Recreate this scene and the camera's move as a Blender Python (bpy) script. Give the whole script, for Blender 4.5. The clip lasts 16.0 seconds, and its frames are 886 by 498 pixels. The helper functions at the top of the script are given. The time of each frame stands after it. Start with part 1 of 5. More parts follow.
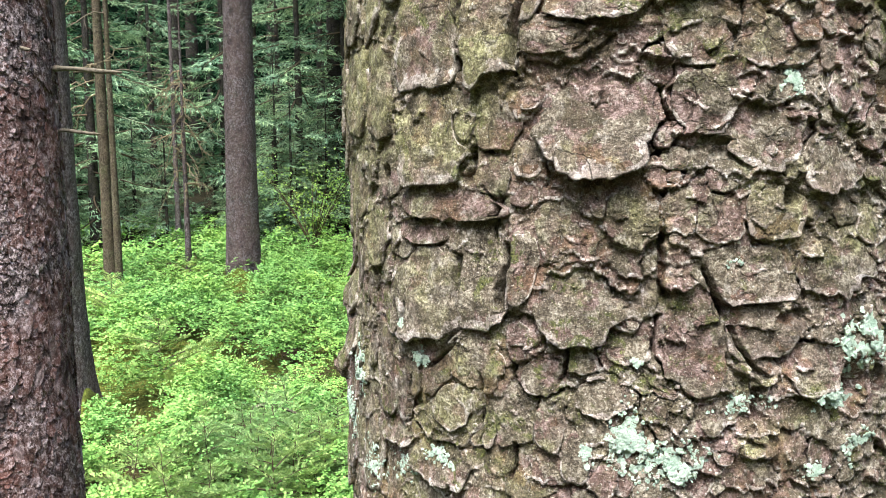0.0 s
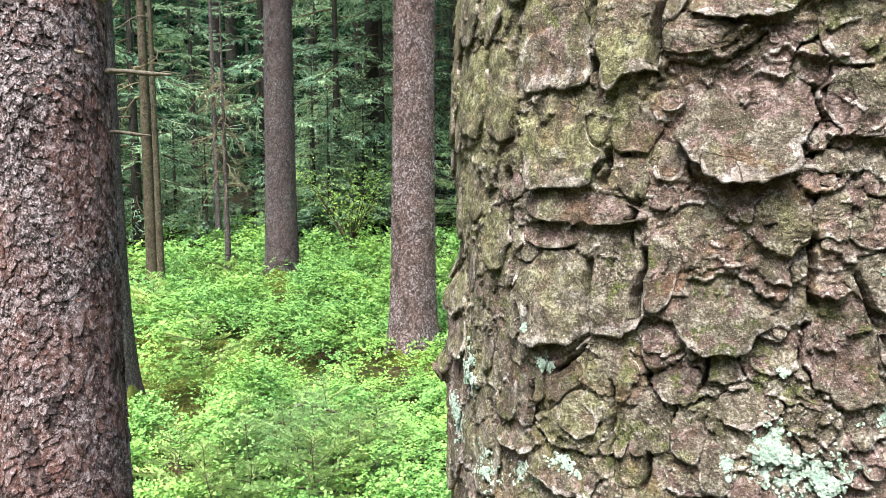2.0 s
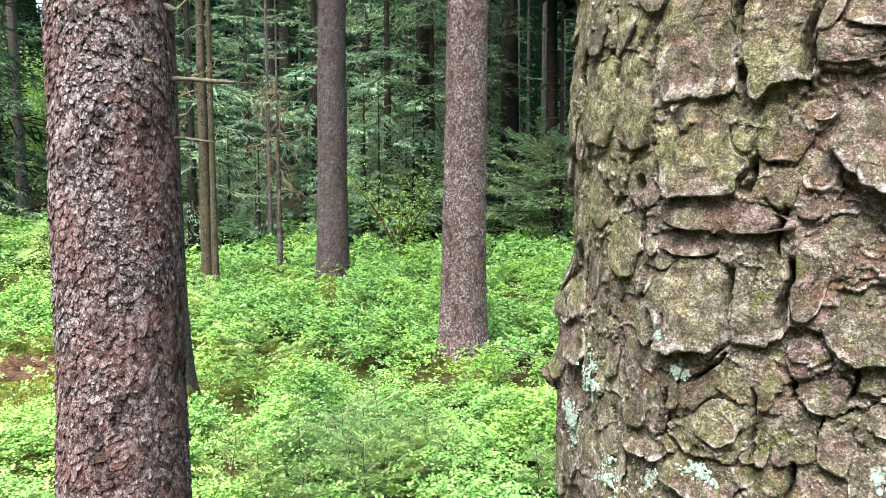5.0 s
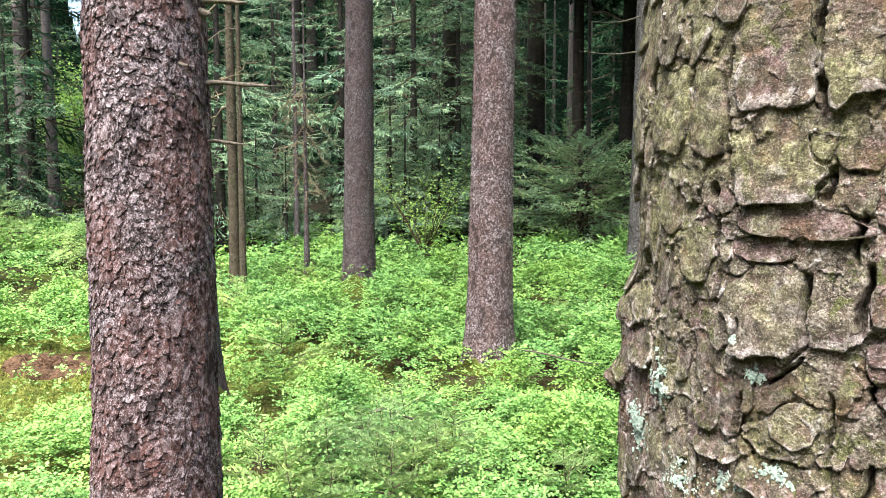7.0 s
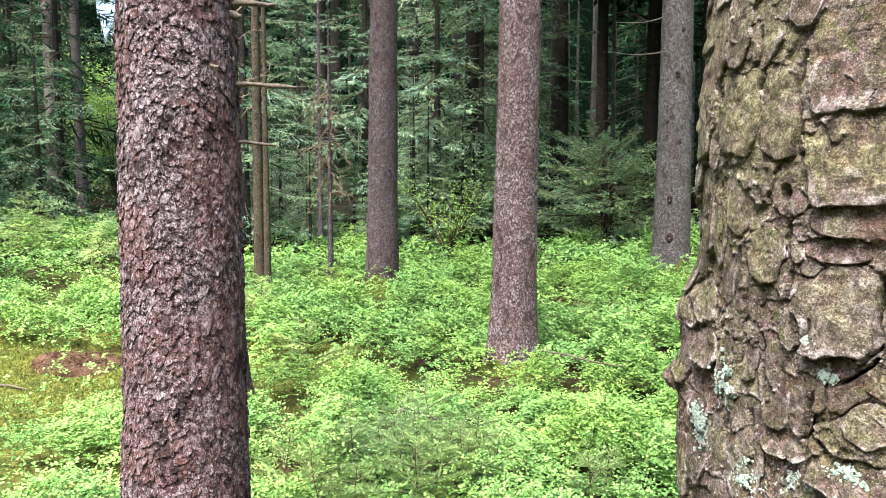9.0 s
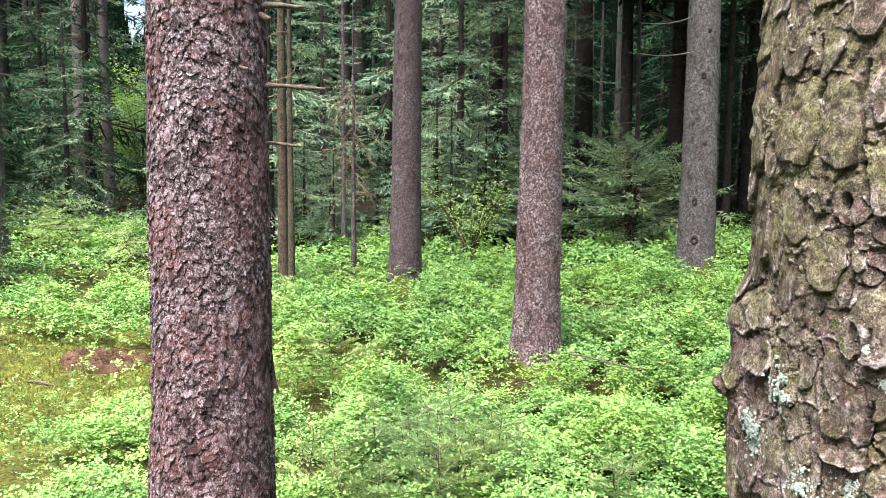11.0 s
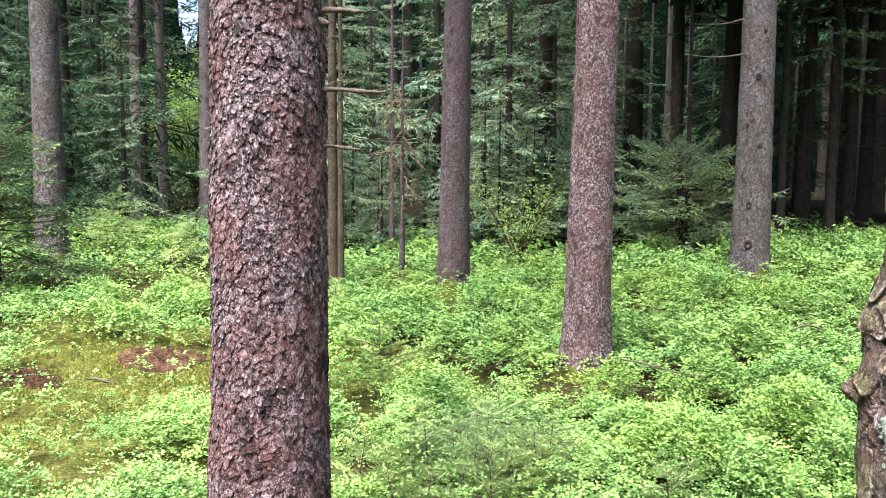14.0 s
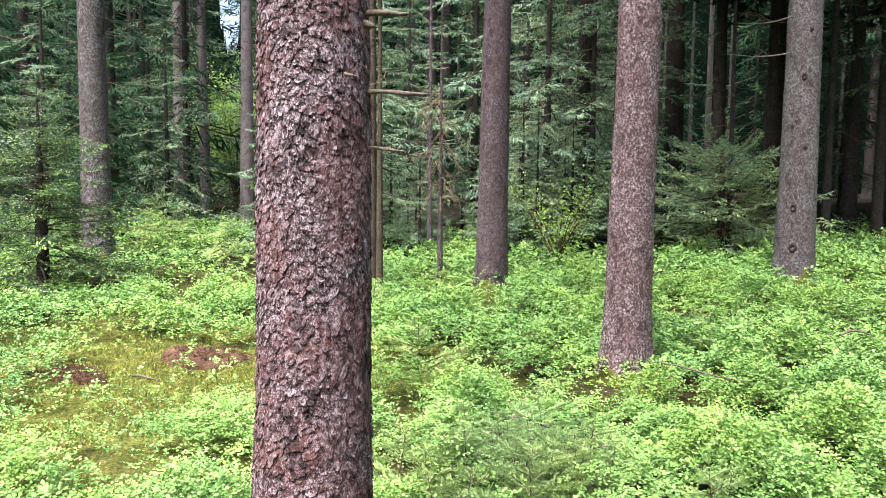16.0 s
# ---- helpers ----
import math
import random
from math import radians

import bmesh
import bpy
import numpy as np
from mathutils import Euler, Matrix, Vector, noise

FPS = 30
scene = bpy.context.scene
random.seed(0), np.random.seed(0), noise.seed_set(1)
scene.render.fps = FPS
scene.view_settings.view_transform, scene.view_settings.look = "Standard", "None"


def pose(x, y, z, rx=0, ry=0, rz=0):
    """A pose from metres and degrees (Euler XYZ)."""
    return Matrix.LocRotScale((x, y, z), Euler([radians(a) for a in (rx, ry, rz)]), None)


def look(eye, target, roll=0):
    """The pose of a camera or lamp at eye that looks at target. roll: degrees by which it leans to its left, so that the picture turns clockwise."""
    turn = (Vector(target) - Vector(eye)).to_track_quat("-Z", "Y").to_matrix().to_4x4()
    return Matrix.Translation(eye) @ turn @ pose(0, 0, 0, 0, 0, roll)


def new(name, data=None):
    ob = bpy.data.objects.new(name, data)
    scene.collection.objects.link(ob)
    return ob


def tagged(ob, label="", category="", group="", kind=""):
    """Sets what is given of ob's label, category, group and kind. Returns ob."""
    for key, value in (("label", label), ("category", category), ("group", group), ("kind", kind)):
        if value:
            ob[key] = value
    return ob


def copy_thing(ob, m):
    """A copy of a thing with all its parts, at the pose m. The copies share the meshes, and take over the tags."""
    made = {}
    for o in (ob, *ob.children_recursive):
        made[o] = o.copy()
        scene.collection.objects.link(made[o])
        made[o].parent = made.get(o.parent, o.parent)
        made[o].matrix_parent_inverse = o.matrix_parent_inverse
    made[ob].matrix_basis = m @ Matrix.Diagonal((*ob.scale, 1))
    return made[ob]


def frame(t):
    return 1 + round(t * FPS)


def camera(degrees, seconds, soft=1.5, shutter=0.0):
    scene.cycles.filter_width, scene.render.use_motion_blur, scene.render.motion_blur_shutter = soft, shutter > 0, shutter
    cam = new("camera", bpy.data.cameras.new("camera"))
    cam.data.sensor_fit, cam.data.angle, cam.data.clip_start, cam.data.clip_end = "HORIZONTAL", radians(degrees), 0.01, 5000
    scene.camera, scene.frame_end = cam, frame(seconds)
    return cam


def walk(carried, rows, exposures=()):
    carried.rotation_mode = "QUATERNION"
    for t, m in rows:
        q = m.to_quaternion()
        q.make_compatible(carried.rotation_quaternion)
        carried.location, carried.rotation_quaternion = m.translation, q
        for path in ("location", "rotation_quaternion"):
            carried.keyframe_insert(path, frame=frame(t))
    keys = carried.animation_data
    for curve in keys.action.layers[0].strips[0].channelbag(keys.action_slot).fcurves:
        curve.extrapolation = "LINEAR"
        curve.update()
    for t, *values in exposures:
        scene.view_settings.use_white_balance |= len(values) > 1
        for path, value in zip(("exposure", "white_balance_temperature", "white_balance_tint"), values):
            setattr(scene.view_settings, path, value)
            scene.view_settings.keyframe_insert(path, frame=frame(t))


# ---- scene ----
cam = camera(59.0, 16.0, 0.9)
# seconds, eye x y z, yaw, pitch, roll
ROWS = [
    (0.0, 0.0000, 0.0000, 1.5000, -0.000, -6.121, -0.488),
    (0.5, -0.0061, 0.0005, 1.5000, 0.630, -6.047, -0.461),
    (1.0, -0.0122, 0.0013, 1.5006, 1.266, -6.145, -0.403),
    (1.5, -0.0179, 0.0019, 1.5002, 1.913, -5.998, -0.430),
    (2.0, -0.0229, 0.0027, 1.5004, 2.559, -6.007, -0.386),
    (2.5, -0.0276, 0.0029, 1.5001, 3.171, -5.851, -0.341),
    (3.0, -0.0320, 0.0023, 1.5002, 3.704, -5.796, -0.272),
    (3.5, -0.0361, 0.0010, 1.5005, 4.251, -5.771, -0.293),
    (4.0, -0.0393, 0.0000, 1.5004, 4.840, -5.666, -0.286),
    (4.5, -0.0423, -0.0006, 1.5007, 5.419, -5.647, -0.263),
    (5.0, -0.0451, -0.0022, 1.5007, 6.052, -5.498, -0.092),
    (7.5, -0.0624, -0.0116, 1.5024, 8.248, -5.320, -0.015),
    (8.0, -0.0657, -0.0131, 1.5026, 8.666, -5.305, 0.002),
    (8.5, -0.0681, -0.0140, 1.5020, 9.085, -5.277, 0.048),
    (9.0, -0.0720, -0.0161, 1.5021, 9.475, -5.267, 0.127),
    (11.5, -0.0865, -0.0206, 1.5040, 11.547, -5.171, 0.376),
    (12.0, -0.0924, -0.0194, 1.5010, 12.047, -5.110, 0.368),
    (12.5, -0.0957, -0.0212, 1.5018, 12.604, -5.073, 0.382),
    (13.0, -0.1002, -0.0230, 1.5025, 13.193, -5.035, 0.371),
    (13.5, -0.1041, -0.0242, 1.5027, 13.827, -5.025, 0.374),
    (14.0, -0.1084, -0.0259, 1.5028, 14.457, -5.004, 0.413),
    (14.5, -0.1129, -0.0276, 1.5032, 15.098, -4.993, 0.449),
    (15.0, -0.1166, -0.0289, 1.5040, 15.760, -4.989, 0.479),
    (15.5, -0.1209, -0.0302, 1.5042, 16.448, -4.971, 0.486),
    (16.0, -0.1260, -0.0314, 1.5047, 17.136, -4.951, 0.509),
]
walk(cam, [(t, pose(x, y, z, 90 + pitch, 0, yaw) @ pose(0, 0, 0, 0, 0, roll)) for t, x, y, z, yaw, pitch, roll in ROWS],
     exposures=[(0.0, 1.86, 6500, 3), (2.5, 1.93, 6500, 2), (5.0, 1.95, 6500, 3), (8.0, 1.95, 6500, 10), (11.5, 1.93, 6500, 16), (16.0, 1.93, 6500, 19)])

# ---- sky and light: a bright overcast day in the wood ----
SUN_EL, SUN_AZ = radians(64), radians(196)
world = bpy.data.worlds.new("overcast_sky")
scene.world = world
world.use_nodes = True
wn = world.node_tree.nodes
sky = wn.new("ShaderNodeTexSky")
sky.sky_type = "NISHITA"
sky.sun_disc = False
sky.sun_elevation, sky.sun_rotation = SUN_EL, SUN_AZ
sky.dust_density, sky.air_density = 4.0, 1.0
desat = wn.new("ShaderNodeHueSaturation")
desat.inputs["Saturation"].default_value = 1.1
world.node_tree.links.new(sky.outputs[0], desat.inputs["Color"])
world.node_tree.links.new(desat.outputs[0], wn["Background"].inputs["Color"])
wn["Background"].inputs["Strength"].default_value = 0.14

sun = new("sun", bpy.data.lights.new("sun", "SUN"))
sun.data.energy, sun.data.angle, sun.data.color = 3.5, radians(30), (1.0, 1.0, 1.0)
sun.matrix_world = look((math.sin(SUN_AZ) * 20, math.cos(SUN_AZ) * 20, 20 * math.tan(SUN_EL)), (0, 0, 0))


# ---- materials ----
class Nodes:
    """A small builder of node materials."""

    def __init__(self, name, rough=0.85, spec=0.3):
        self.m = bpy.data.materials.new(name)
        self.m.use_nodes = True
        self.t = self.m.node_tree
        self.b = self.t.nodes["Principled BSDF"]
        self.b.inputs["Roughness"].default_value = rough
        self.b.inputs["Specular IOR Level"].default_value = spec
        self.co = self.t.nodes.new("ShaderNodeTexCoord").outputs["Object"]

    def link(self, a, b):
        self.t.links.new(a, b)

    def world_co(self):
        self.co = self.t.nodes.new("ShaderNodeNewGeometry").outputs["Position"]
        return self

    def stretch(self, sx, sy, sz):
        n = self.t.nodes.new("ShaderNodeMapping")
        n.inputs["Scale"].default_value = (sx, sy, sz)
        self.link(self.co, n.inputs["Vector"])
        return n.outputs[0]

    def noise(self, scale, detail=4.0, rough=0.6, co=None, warp=0.0):
        n = self.t.nodes.new("ShaderNodeTexNoise")
        n.inputs["Scale"].default_value, n.inputs["Detail"].default_value = scale, detail
        n.inputs["Roughness"].default_value, n.inputs["Distortion"].default_value = rough, warp
        self.link(co or self.co, n.inputs["Vector"])
        return n.outputs["Fac"]

    def cells(self, scale, co=None, out="Distance"):
        n = self.t.nodes.new("ShaderNodeTexVoronoi")
        n.inputs["Scale"].default_value = scale
        self.link(co or self.co, n.inputs["Vector"])
        return n.outputs[out]

    def ramp(self, fac, stops, smooth=False):
        n = self.t.nodes.new("ShaderNodeValToRGB")
        r = n.color_ramp
        if smooth:
            r.interpolation = "EASE"
        while len(r.elements) < len(stops):
            r.elements.new(0.5)
        for e, (p, c) in zip(r.elements, stops):
            e.position = p
            e.color = (*c, 1) if isinstance(c, tuple) else (c, c, c, 1)
        self.link(fac, n.inputs[0])
        return n.outputs[0]

    def mix(self, fac, a, b, mode="MIX"):
        n = self.t.nodes.new("ShaderNodeMix")
        n.data_type, n.blend_type = "RGBA", mode
        for sock, v in ((n.inputs[0], fac), (n.inputs[6], a), (n.inputs[7], b)):
            if isinstance(v, (int, float)):
                sock.default_value = v
            elif isinstance(v, tuple):
                sock.default_value = (*v, 1)
            else:
                self.link(v, sock)
        return n.outputs[2]

    def math(self, op, a, b=0.0):
        n = self.t.nodes.new("ShaderNodeMath")
        n.operation = op
        for sock, v in ((n.inputs[0], a), (n.inputs[1], b)):
            if isinstance(v, (int, float)):
                sock.default_value = v
            else:
                self.link(v, sock)
        return n.outputs[0]

    def random(self):
        return self.t.nodes.new("ShaderNodeObjectInfo").outputs["Random"]

    def island(self):
        return self.t.nodes.new("ShaderNodeNewGeometry").outputs["Random Per Island"]

    def bump(self, height, strength=0.5, distance=0.01):
        n = self.t.nodes.new("ShaderNodeBump")
        n.inputs["Strength"].default_value, n.inputs["Distance"].default_value = strength, distance
        self.link(height, n.inputs["Height"])
        self.link(n.outputs[0], self.b.inputs["Normal"])
        return self

    def done(self, colour):
        if isinstance(colour, tuple):
            self.b.inputs["Base Color"].default_value = (*colour, 1)
        else:
            self.link(colour, self.b.inputs["Base Color"])
        return self.m


def near_bark(name, low, mid, high, stain, olive_share=0.5, pale_share=0.5):
    """Flaking bark seen from a hand's width: grain, stains, algae, dark moss specks and pale scurf."""
    n = Nodes(name, 0.88, 0.28).world_co()
    grain = n.noise(330, 6, 0.72, warp=0.3)
    fine = n.noise(1500, 4, 0.7)
    patch = n.noise(62, 5, 0.62, warp=0.7)
    tex = n.math("ADD", n.math("MULTIPLY", grain, 0.55), n.math("MULTIPLY", fine, 0.45))
    col = n.ramp(tex, [(0.36, low), (0.49, mid), (0.62, high)])
    col = n.mix(n.ramp(patch, [(0.50, 0.0), (0.60, 0.75)]), col, n.ramp(tex, [(0.36, tuple(c * 0.35 for c in stain)), (0.5, stain), (0.64, tuple(min(0.8, c * 1.9) for c in stain))]))
    # algae favour the weather side
    xyz = n.t.nodes.new("ShaderNodeSeparateXYZ")
    n.link(n.co, xyz.inputs[0])
    side = n.ramp(n.math("MULTIPLY", n.math("SUBTRACT", 0.06, xyz.outputs[0]), 10.0), [(0.30, 0.0), (0.95, 1.0)])
    green = n.math("ADD", n.math("ADD", n.math("MULTIPLY", n.noise(34, 3, 0.55), 0.75), n.math("MULTIPLY", n.noise(150, 4, 0.7), 0.45)), n.math("MULTIPLY", n.math("MULTIPLY", side, n.ramp(n.math("SUBTRACT", n.math("MULTIPLY", xyz.outputs[2], 10.0), 14.4), [(0.15, 0.25), (0.75, 1.0)])), 0.20))
    olive = n.ramp(tex, [(0.34, (0.026, 0.026, 0.008)), (0.49, (0.140, 0.136, 0.049)), (0.64, (0.42, 0.41, 0.175))])
    col = n.mix(n.ramp(green, [(0.62, 0.0), (0.76, olive_share)]), col, olive)
    # pale scurf, dark grime and moss specks
    col = n.mix(n.ramp(n.noise(240, 5, 0.7, warp=0.4), [(0.57, 0.0), (0.66, pale_share)]), col, n.ramp(tex, [(0.38, (0.19, 0.158, 0.137)), (0.60, (0.58, 0.53, 0.495))]))
    col = n.mix(n.ramp(n.noise(88, 6, 0.75, warp=0.9), [(0.40, 0.88), (0.49, 0.0)]), col, n.ramp(tex, [(0.38, (0.020, 0.017, 0.009)), (0.62, (0.11, 0.085, 0.05))]))
    moss = n.math("MULTIPLY", n.ramp(n.noise(170, 5, 0.75, warp=0.5), [(0.54, 0.0), (0.60, 0.9)]), n.ramp(n.noise(36, 3, 0.6), [(0.47, 0.0), (0.56, 1.0)]))
    col = n.mix(moss, col, n.ramp(fine, [(0.35, (0.018, 0.024, 0.007)), (0.65, (0.14, 0.145, 0.04))]))
    speck = n.noise(2300, 2, 0.6)
    col = n.mix(n.ramp(speck, [(0.63, 0.0), (0.69, 0.6)]), col, (0.52, 0.48, 0.42))
    col = n.mix(n.ramp(n.noise(1700, 3, 0.65), [(0.33, 0.8), (0.40, 0.0)]), col, (0.022, 0.016, 0.010))
    # hairline cracks
    wob = n.t.nodes.new("ShaderNodeVectorMath")
    wob.operation = "MULTIPLY_ADD"
    wn3 = n.t.nodes.new("ShaderNodeTexNoise")
    wn3.inputs["Scale"].default_value, wn3.inputs["Detail"].default_value = 150, 4
    n.link(n.co, wn3.inputs["Vector"])
    n.link(wn3.outputs["Color"], wob.inputs[0])
    wob.inputs[1].default_value = (0.010, 0.010, 0.010)
    n.link(n.co, wob.inputs[2])
    e = n.t.nodes.new("ShaderNodeTexVoronoi")
    e.feature = "DISTANCE_TO_EDGE"
    e.inputs["Scale"].default_value = 95
    n.link(wob.outputs[0], e.inputs["Vector"])
    width = n.ramp(n.noise(75, 3, 0.6), [(0.50, 0.0), (0.66, 0.028)])
    rim = n.ramp(n.math("SUBTRACT", width, e.outputs["Distance"]), [(0.0, 0.0), (0.012, 1.0)])
    col = n.mix(n.math("MULTIPLY", rim, 0.65), col, (0.028, 0.017, 0.011))
    flake = n.cells(260, wob.outputs[0], "Color")
    col = n.mix(1.0, col, n.ramp(flake, [(0.0, 0.80), (1.0, 1.14)]), "MULTIPLY")
    col = n.mix(1.0, col, n.ramp(n.random(), [(0.0, 0.84), (1.0, 1.12)]), "MULTIPLY")
    h = n.math("ADD", n.math("MULTIPLY", fine, 0.40), n.math("ADD", n.math("MULTIPLY", grain, 0.75), n.math("ADD", n.math("MULTIPLY", patch, 0.25), n.math("SUBTRACT", n.math("MULTIPLY", flake, 0.40), n.math("MULTIPLY", rim, 0.6)))))
    return n.bump(h, 1.0, 0.0021).done(col)


def trunk_bark(name, dark, mid, pale, red, scale=1.0, green=0.0):
    """Scaly spruce bark at a few metres."""
    n = Nodes(name, 0.9, 0.12).world_co()
    v = n.stretch(1, 1, 0.8)
    fine = n.noise(260 * scale, 4, 0.7, v)
    mid_n = n.noise(75 * scale, 5, 0.65, v, 0.5)
    big = n.noise(5, 3, 0.5)
    col = n.ramp(n.math("ADD", n.math("MULTIPLY", fine, 0.5), n.math("MULTIPLY", mid_n, 0.5)), [(0.41, dark), (0.5, mid), (0.585, pale)])
    isl = n.island()
    col = n.mix(n.ramp(isl, [(0.0, 0.4), (0.3, 0.0)]), col, red)
    col = n.mix(n.ramp(isl, [(0.72, 0.0), (1.0, 0.30)]), col, pale)
    col = n.mix(n.ramp(big, [(0.42, 0.4), (0.6, 0.0)]), col, red)
    col = n.mix(n.ramp(n.noise(17, 4, 0.65, n.stretch(1, 1, 0.6), 0.8), [(0.36, 0.75), (0.47, 0.0)]), col, dark)
    if green:
        col = n.mix(n.ramp(n.noise(9, 5, 0.7), [(0.5, 0.0), (0.68, green)]), col, (0.0744, 0.0868, 0.031))
    h = n.math("ADD", n.math("MULTIPLY", n.cells(70 * scale, v), 0.5), n.math("ADD", n.math("MULTIPLY", fine, 0.6), n.math("MULTIPLY", mid_n, 0.6)))
    return n.bump(h, 0.9, 0.007).done(col)


def leaf(name, cols, rough=0.5, through_light=0.35, spec=0.35):
    """A thin leaf that lets part of the light through."""
    n = Nodes(name, rough, spec).world_co()
    isl = n.island()
    col = n.ramp(isl, [(i / (len(cols) - 1), c) for i, c in enumerate(cols)])
    patch = n.ramp(n.noise(1.3, 3, 0.6), [(0.36, (0.78, 0.89, 1.04)), (0.5, (0.95, 0.98, 1.0)), (0.64, (1.07, 1.03, 0.92))])
    col = n.mix(1.0, col, patch, "MULTIPLY")
    m = n.done(col)
    tr = n.t.nodes.new("ShaderNodeBsdfTranslucent")
    n.link(col, tr.inputs["Color"])
    mx = n.t.nodes.new("ShaderNodeMixShader")
    mx.inputs[0].default_value = through_light
    n.link(n.b.outputs[0], mx.inputs[1])
    n.link(tr.outputs[0], mx.inputs[2])
    n.link(mx.outputs[0], n.t.nodes["Material Output"].inputs["Surface"])
    return m


def plain(name, lo, hi, scale=30, rough=0.85, bump=0.5, dist=0.005, spec=0.25):
    n = Nodes(name, rough, spec).world_co()
    f = n.noise(scale, 6, 0.7)
    return n.bump(f, bump, dist).done(n.ramp(f, [(0.32, lo), (0.68, hi)]))


def moss_ground(name):
    n = Nodes(name, 0.95, 0.1).world_co()
    big = n.noise(0.9, 4, 0.6)
    mid = n.noise(7, 5, 0.7)
    fine = n.noise(60, 5, 0.75)
    litter = n.ramp(fine, [(0.3, (0.0217, 0.0136, 0.00806)), (0.5, (0.0651, 0.0409, 0.0248)), (0.7, (0.136, 0.0961, 0.0589))])
    moss = n.ramp(fine, [(0.3, (0.014, 0.022, 0.004)), (0.5, (0.052, 0.070, 0.013)), (0.7, (0.13, 0.155, 0.033))])
    f = n.math("ADD", n.math("MULTIPLY", big, 0.6), n.math("MULTIPLY", mid, 0.5))
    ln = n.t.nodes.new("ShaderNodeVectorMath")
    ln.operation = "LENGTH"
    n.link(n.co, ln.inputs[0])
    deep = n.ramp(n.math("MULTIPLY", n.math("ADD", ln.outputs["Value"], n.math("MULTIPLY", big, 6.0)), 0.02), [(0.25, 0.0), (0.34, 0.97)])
    col = n.mix(n.ramp(f, [(0.49, 1.0), (0.62, 0.0)]), litter, moss)
    # a yellow-green moss patch in the open
    off = n.t.nodes.new("ShaderNodeVectorMath")
    off.operation = "DISTANCE"
    n.link(n.co, off.inputs[0])
    off.inputs[1].default_value = (-3.6, 4.7, 0.0)
    patch = n.ramp(n.math("ADD", n.math("MULTIPLY", off.outputs["Value"], 0.17), n.math("MULTIPLY", n.noise(1.6, 4, 0.6), 0.75)), [(0.62, 1.0), (0.86, 0.0)])
    gold = n.ramp(n.math("ADD", n.math("MULTIPLY", fine, 0.6), n.math("MULTIPLY", n.noise(19, 5, 0.7), 0.4)), [(0.36, (0.030, 0.036, 0.008)), (0.5, (0.14, 0.155, 0.030)), (0.62, (0.30, 0.30, 0.076))])
    col = n.mix(n.math("MULTIPLY", patch, n.ramp(mid, [(0.36, 0.15), (0.50, 0.95)])), col, gold)
    # far floor darkened by distance, painting in the shade under the trees
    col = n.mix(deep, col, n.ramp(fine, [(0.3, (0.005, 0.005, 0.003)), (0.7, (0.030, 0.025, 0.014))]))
    return n.bump(n.math("ADD", fine, n.math("MULTIPLY", mid, 2.0)), 0.9, 0.03).done(col)


NEAR_BARK = near_bark("outer_bark_tan", (0.025, 0.019, 0.013), (0.107, 0.083, 0.060), (0.38, 0.33, 0.27), (0.150, 0.108, 0.088), 0.62, 0.45)
BARE_BARK = near_bark("inner_bark_pink", (0.032, 0.019, 0.015), (0.118, 0.074, 0.062), (0.34, 0.245, 0.235), (0.115, 0.064, 0.036), 0.42, 0.45)
BARK_LIP = near_bark("broken_bark_edge", (0.085, 0.062, 0.052), (0.28, 0.228, 0.204), (0.68, 0.62, 0.60), (0.26, 0.20, 0.175), 0.25, 0.7)
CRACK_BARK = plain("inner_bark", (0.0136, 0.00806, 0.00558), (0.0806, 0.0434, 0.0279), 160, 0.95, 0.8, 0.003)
BARK_B = trunk_bark("bark_grey_brown", (0.0125, 0.0088, 0.0082), (0.094, 0.070, 0.070), (0.39, 0.325, 0.345), (0.140, 0.060, 0.048))
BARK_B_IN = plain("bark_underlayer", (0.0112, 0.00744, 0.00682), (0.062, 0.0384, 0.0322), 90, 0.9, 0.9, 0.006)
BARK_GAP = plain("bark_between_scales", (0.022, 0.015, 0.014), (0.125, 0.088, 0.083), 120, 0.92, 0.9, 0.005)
BARK_C = trunk_bark("bark_pinkish", (0.020, 0.0145, 0.013), (0.112, 0.082, 0.079), (0.50, 0.42, 0.435), (0.125, 0.066, 0.054))
BARK_D = trunk_bark("bark_silver_grey", (0.021, 0.0185, 0.0175), (0.096, 0.091, 0.088), (0.32, 0.31, 0.31), (0.078, 0.063, 0.054), 1.0, 0.15)
BARK_E = trunk_bark("bark_dark_brown", (0.022, 0.017, 0.018), (0.090, 0.071, 0.075), (0.26, 0.23, 0.245), (0.080, 0.048, 0.044), 1.0, 0.2)
BARK_PALE = trunk_bark("bark_pale_grey", (0.055, 0.047, 0.046), (0.20, 0.18, 0.18), (0.44, 0.41, 0.42), (0.17, 0.125, 0.115), 1.0, 0.15)
BARK_POLE = trunk_bark("bark_olive_brown", (0.020, 0.016, 0.011), (0.070, 0.056, 0.040), (0.17, 0.145, 0.11), (0.066, 0.045, 0.031), 1.0, 0.3)
# bark colour lowered to carry the shade that lies on the forest trunks
BARK_FAR = trunk_bark("bark_forest_shaded", (0.009, 0.0075, 0.007), (0.03, 0.026, 0.0245), (0.078, 0.07, 0.066), (0.027, 0.021, 0.018), 0.6, 0.3)
DEADWOOD = plain("dead_wood", (0.03, 0.024, 0.018), (0.20, 0.165, 0.125), 90, 0.85, 0.9, 0.004)
TWIG = plain("twig_brown", (0.0372, 0.0248, 0.0155), (0.124, 0.0868, 0.0558), 50, 0.85, 0.5, 0.002)
LICHEN = plain("pale_lichen", (0.225, 0.315, 0.247), (0.495, 0.57, 0.495), 500, 0.95, 0.8, 0.002)
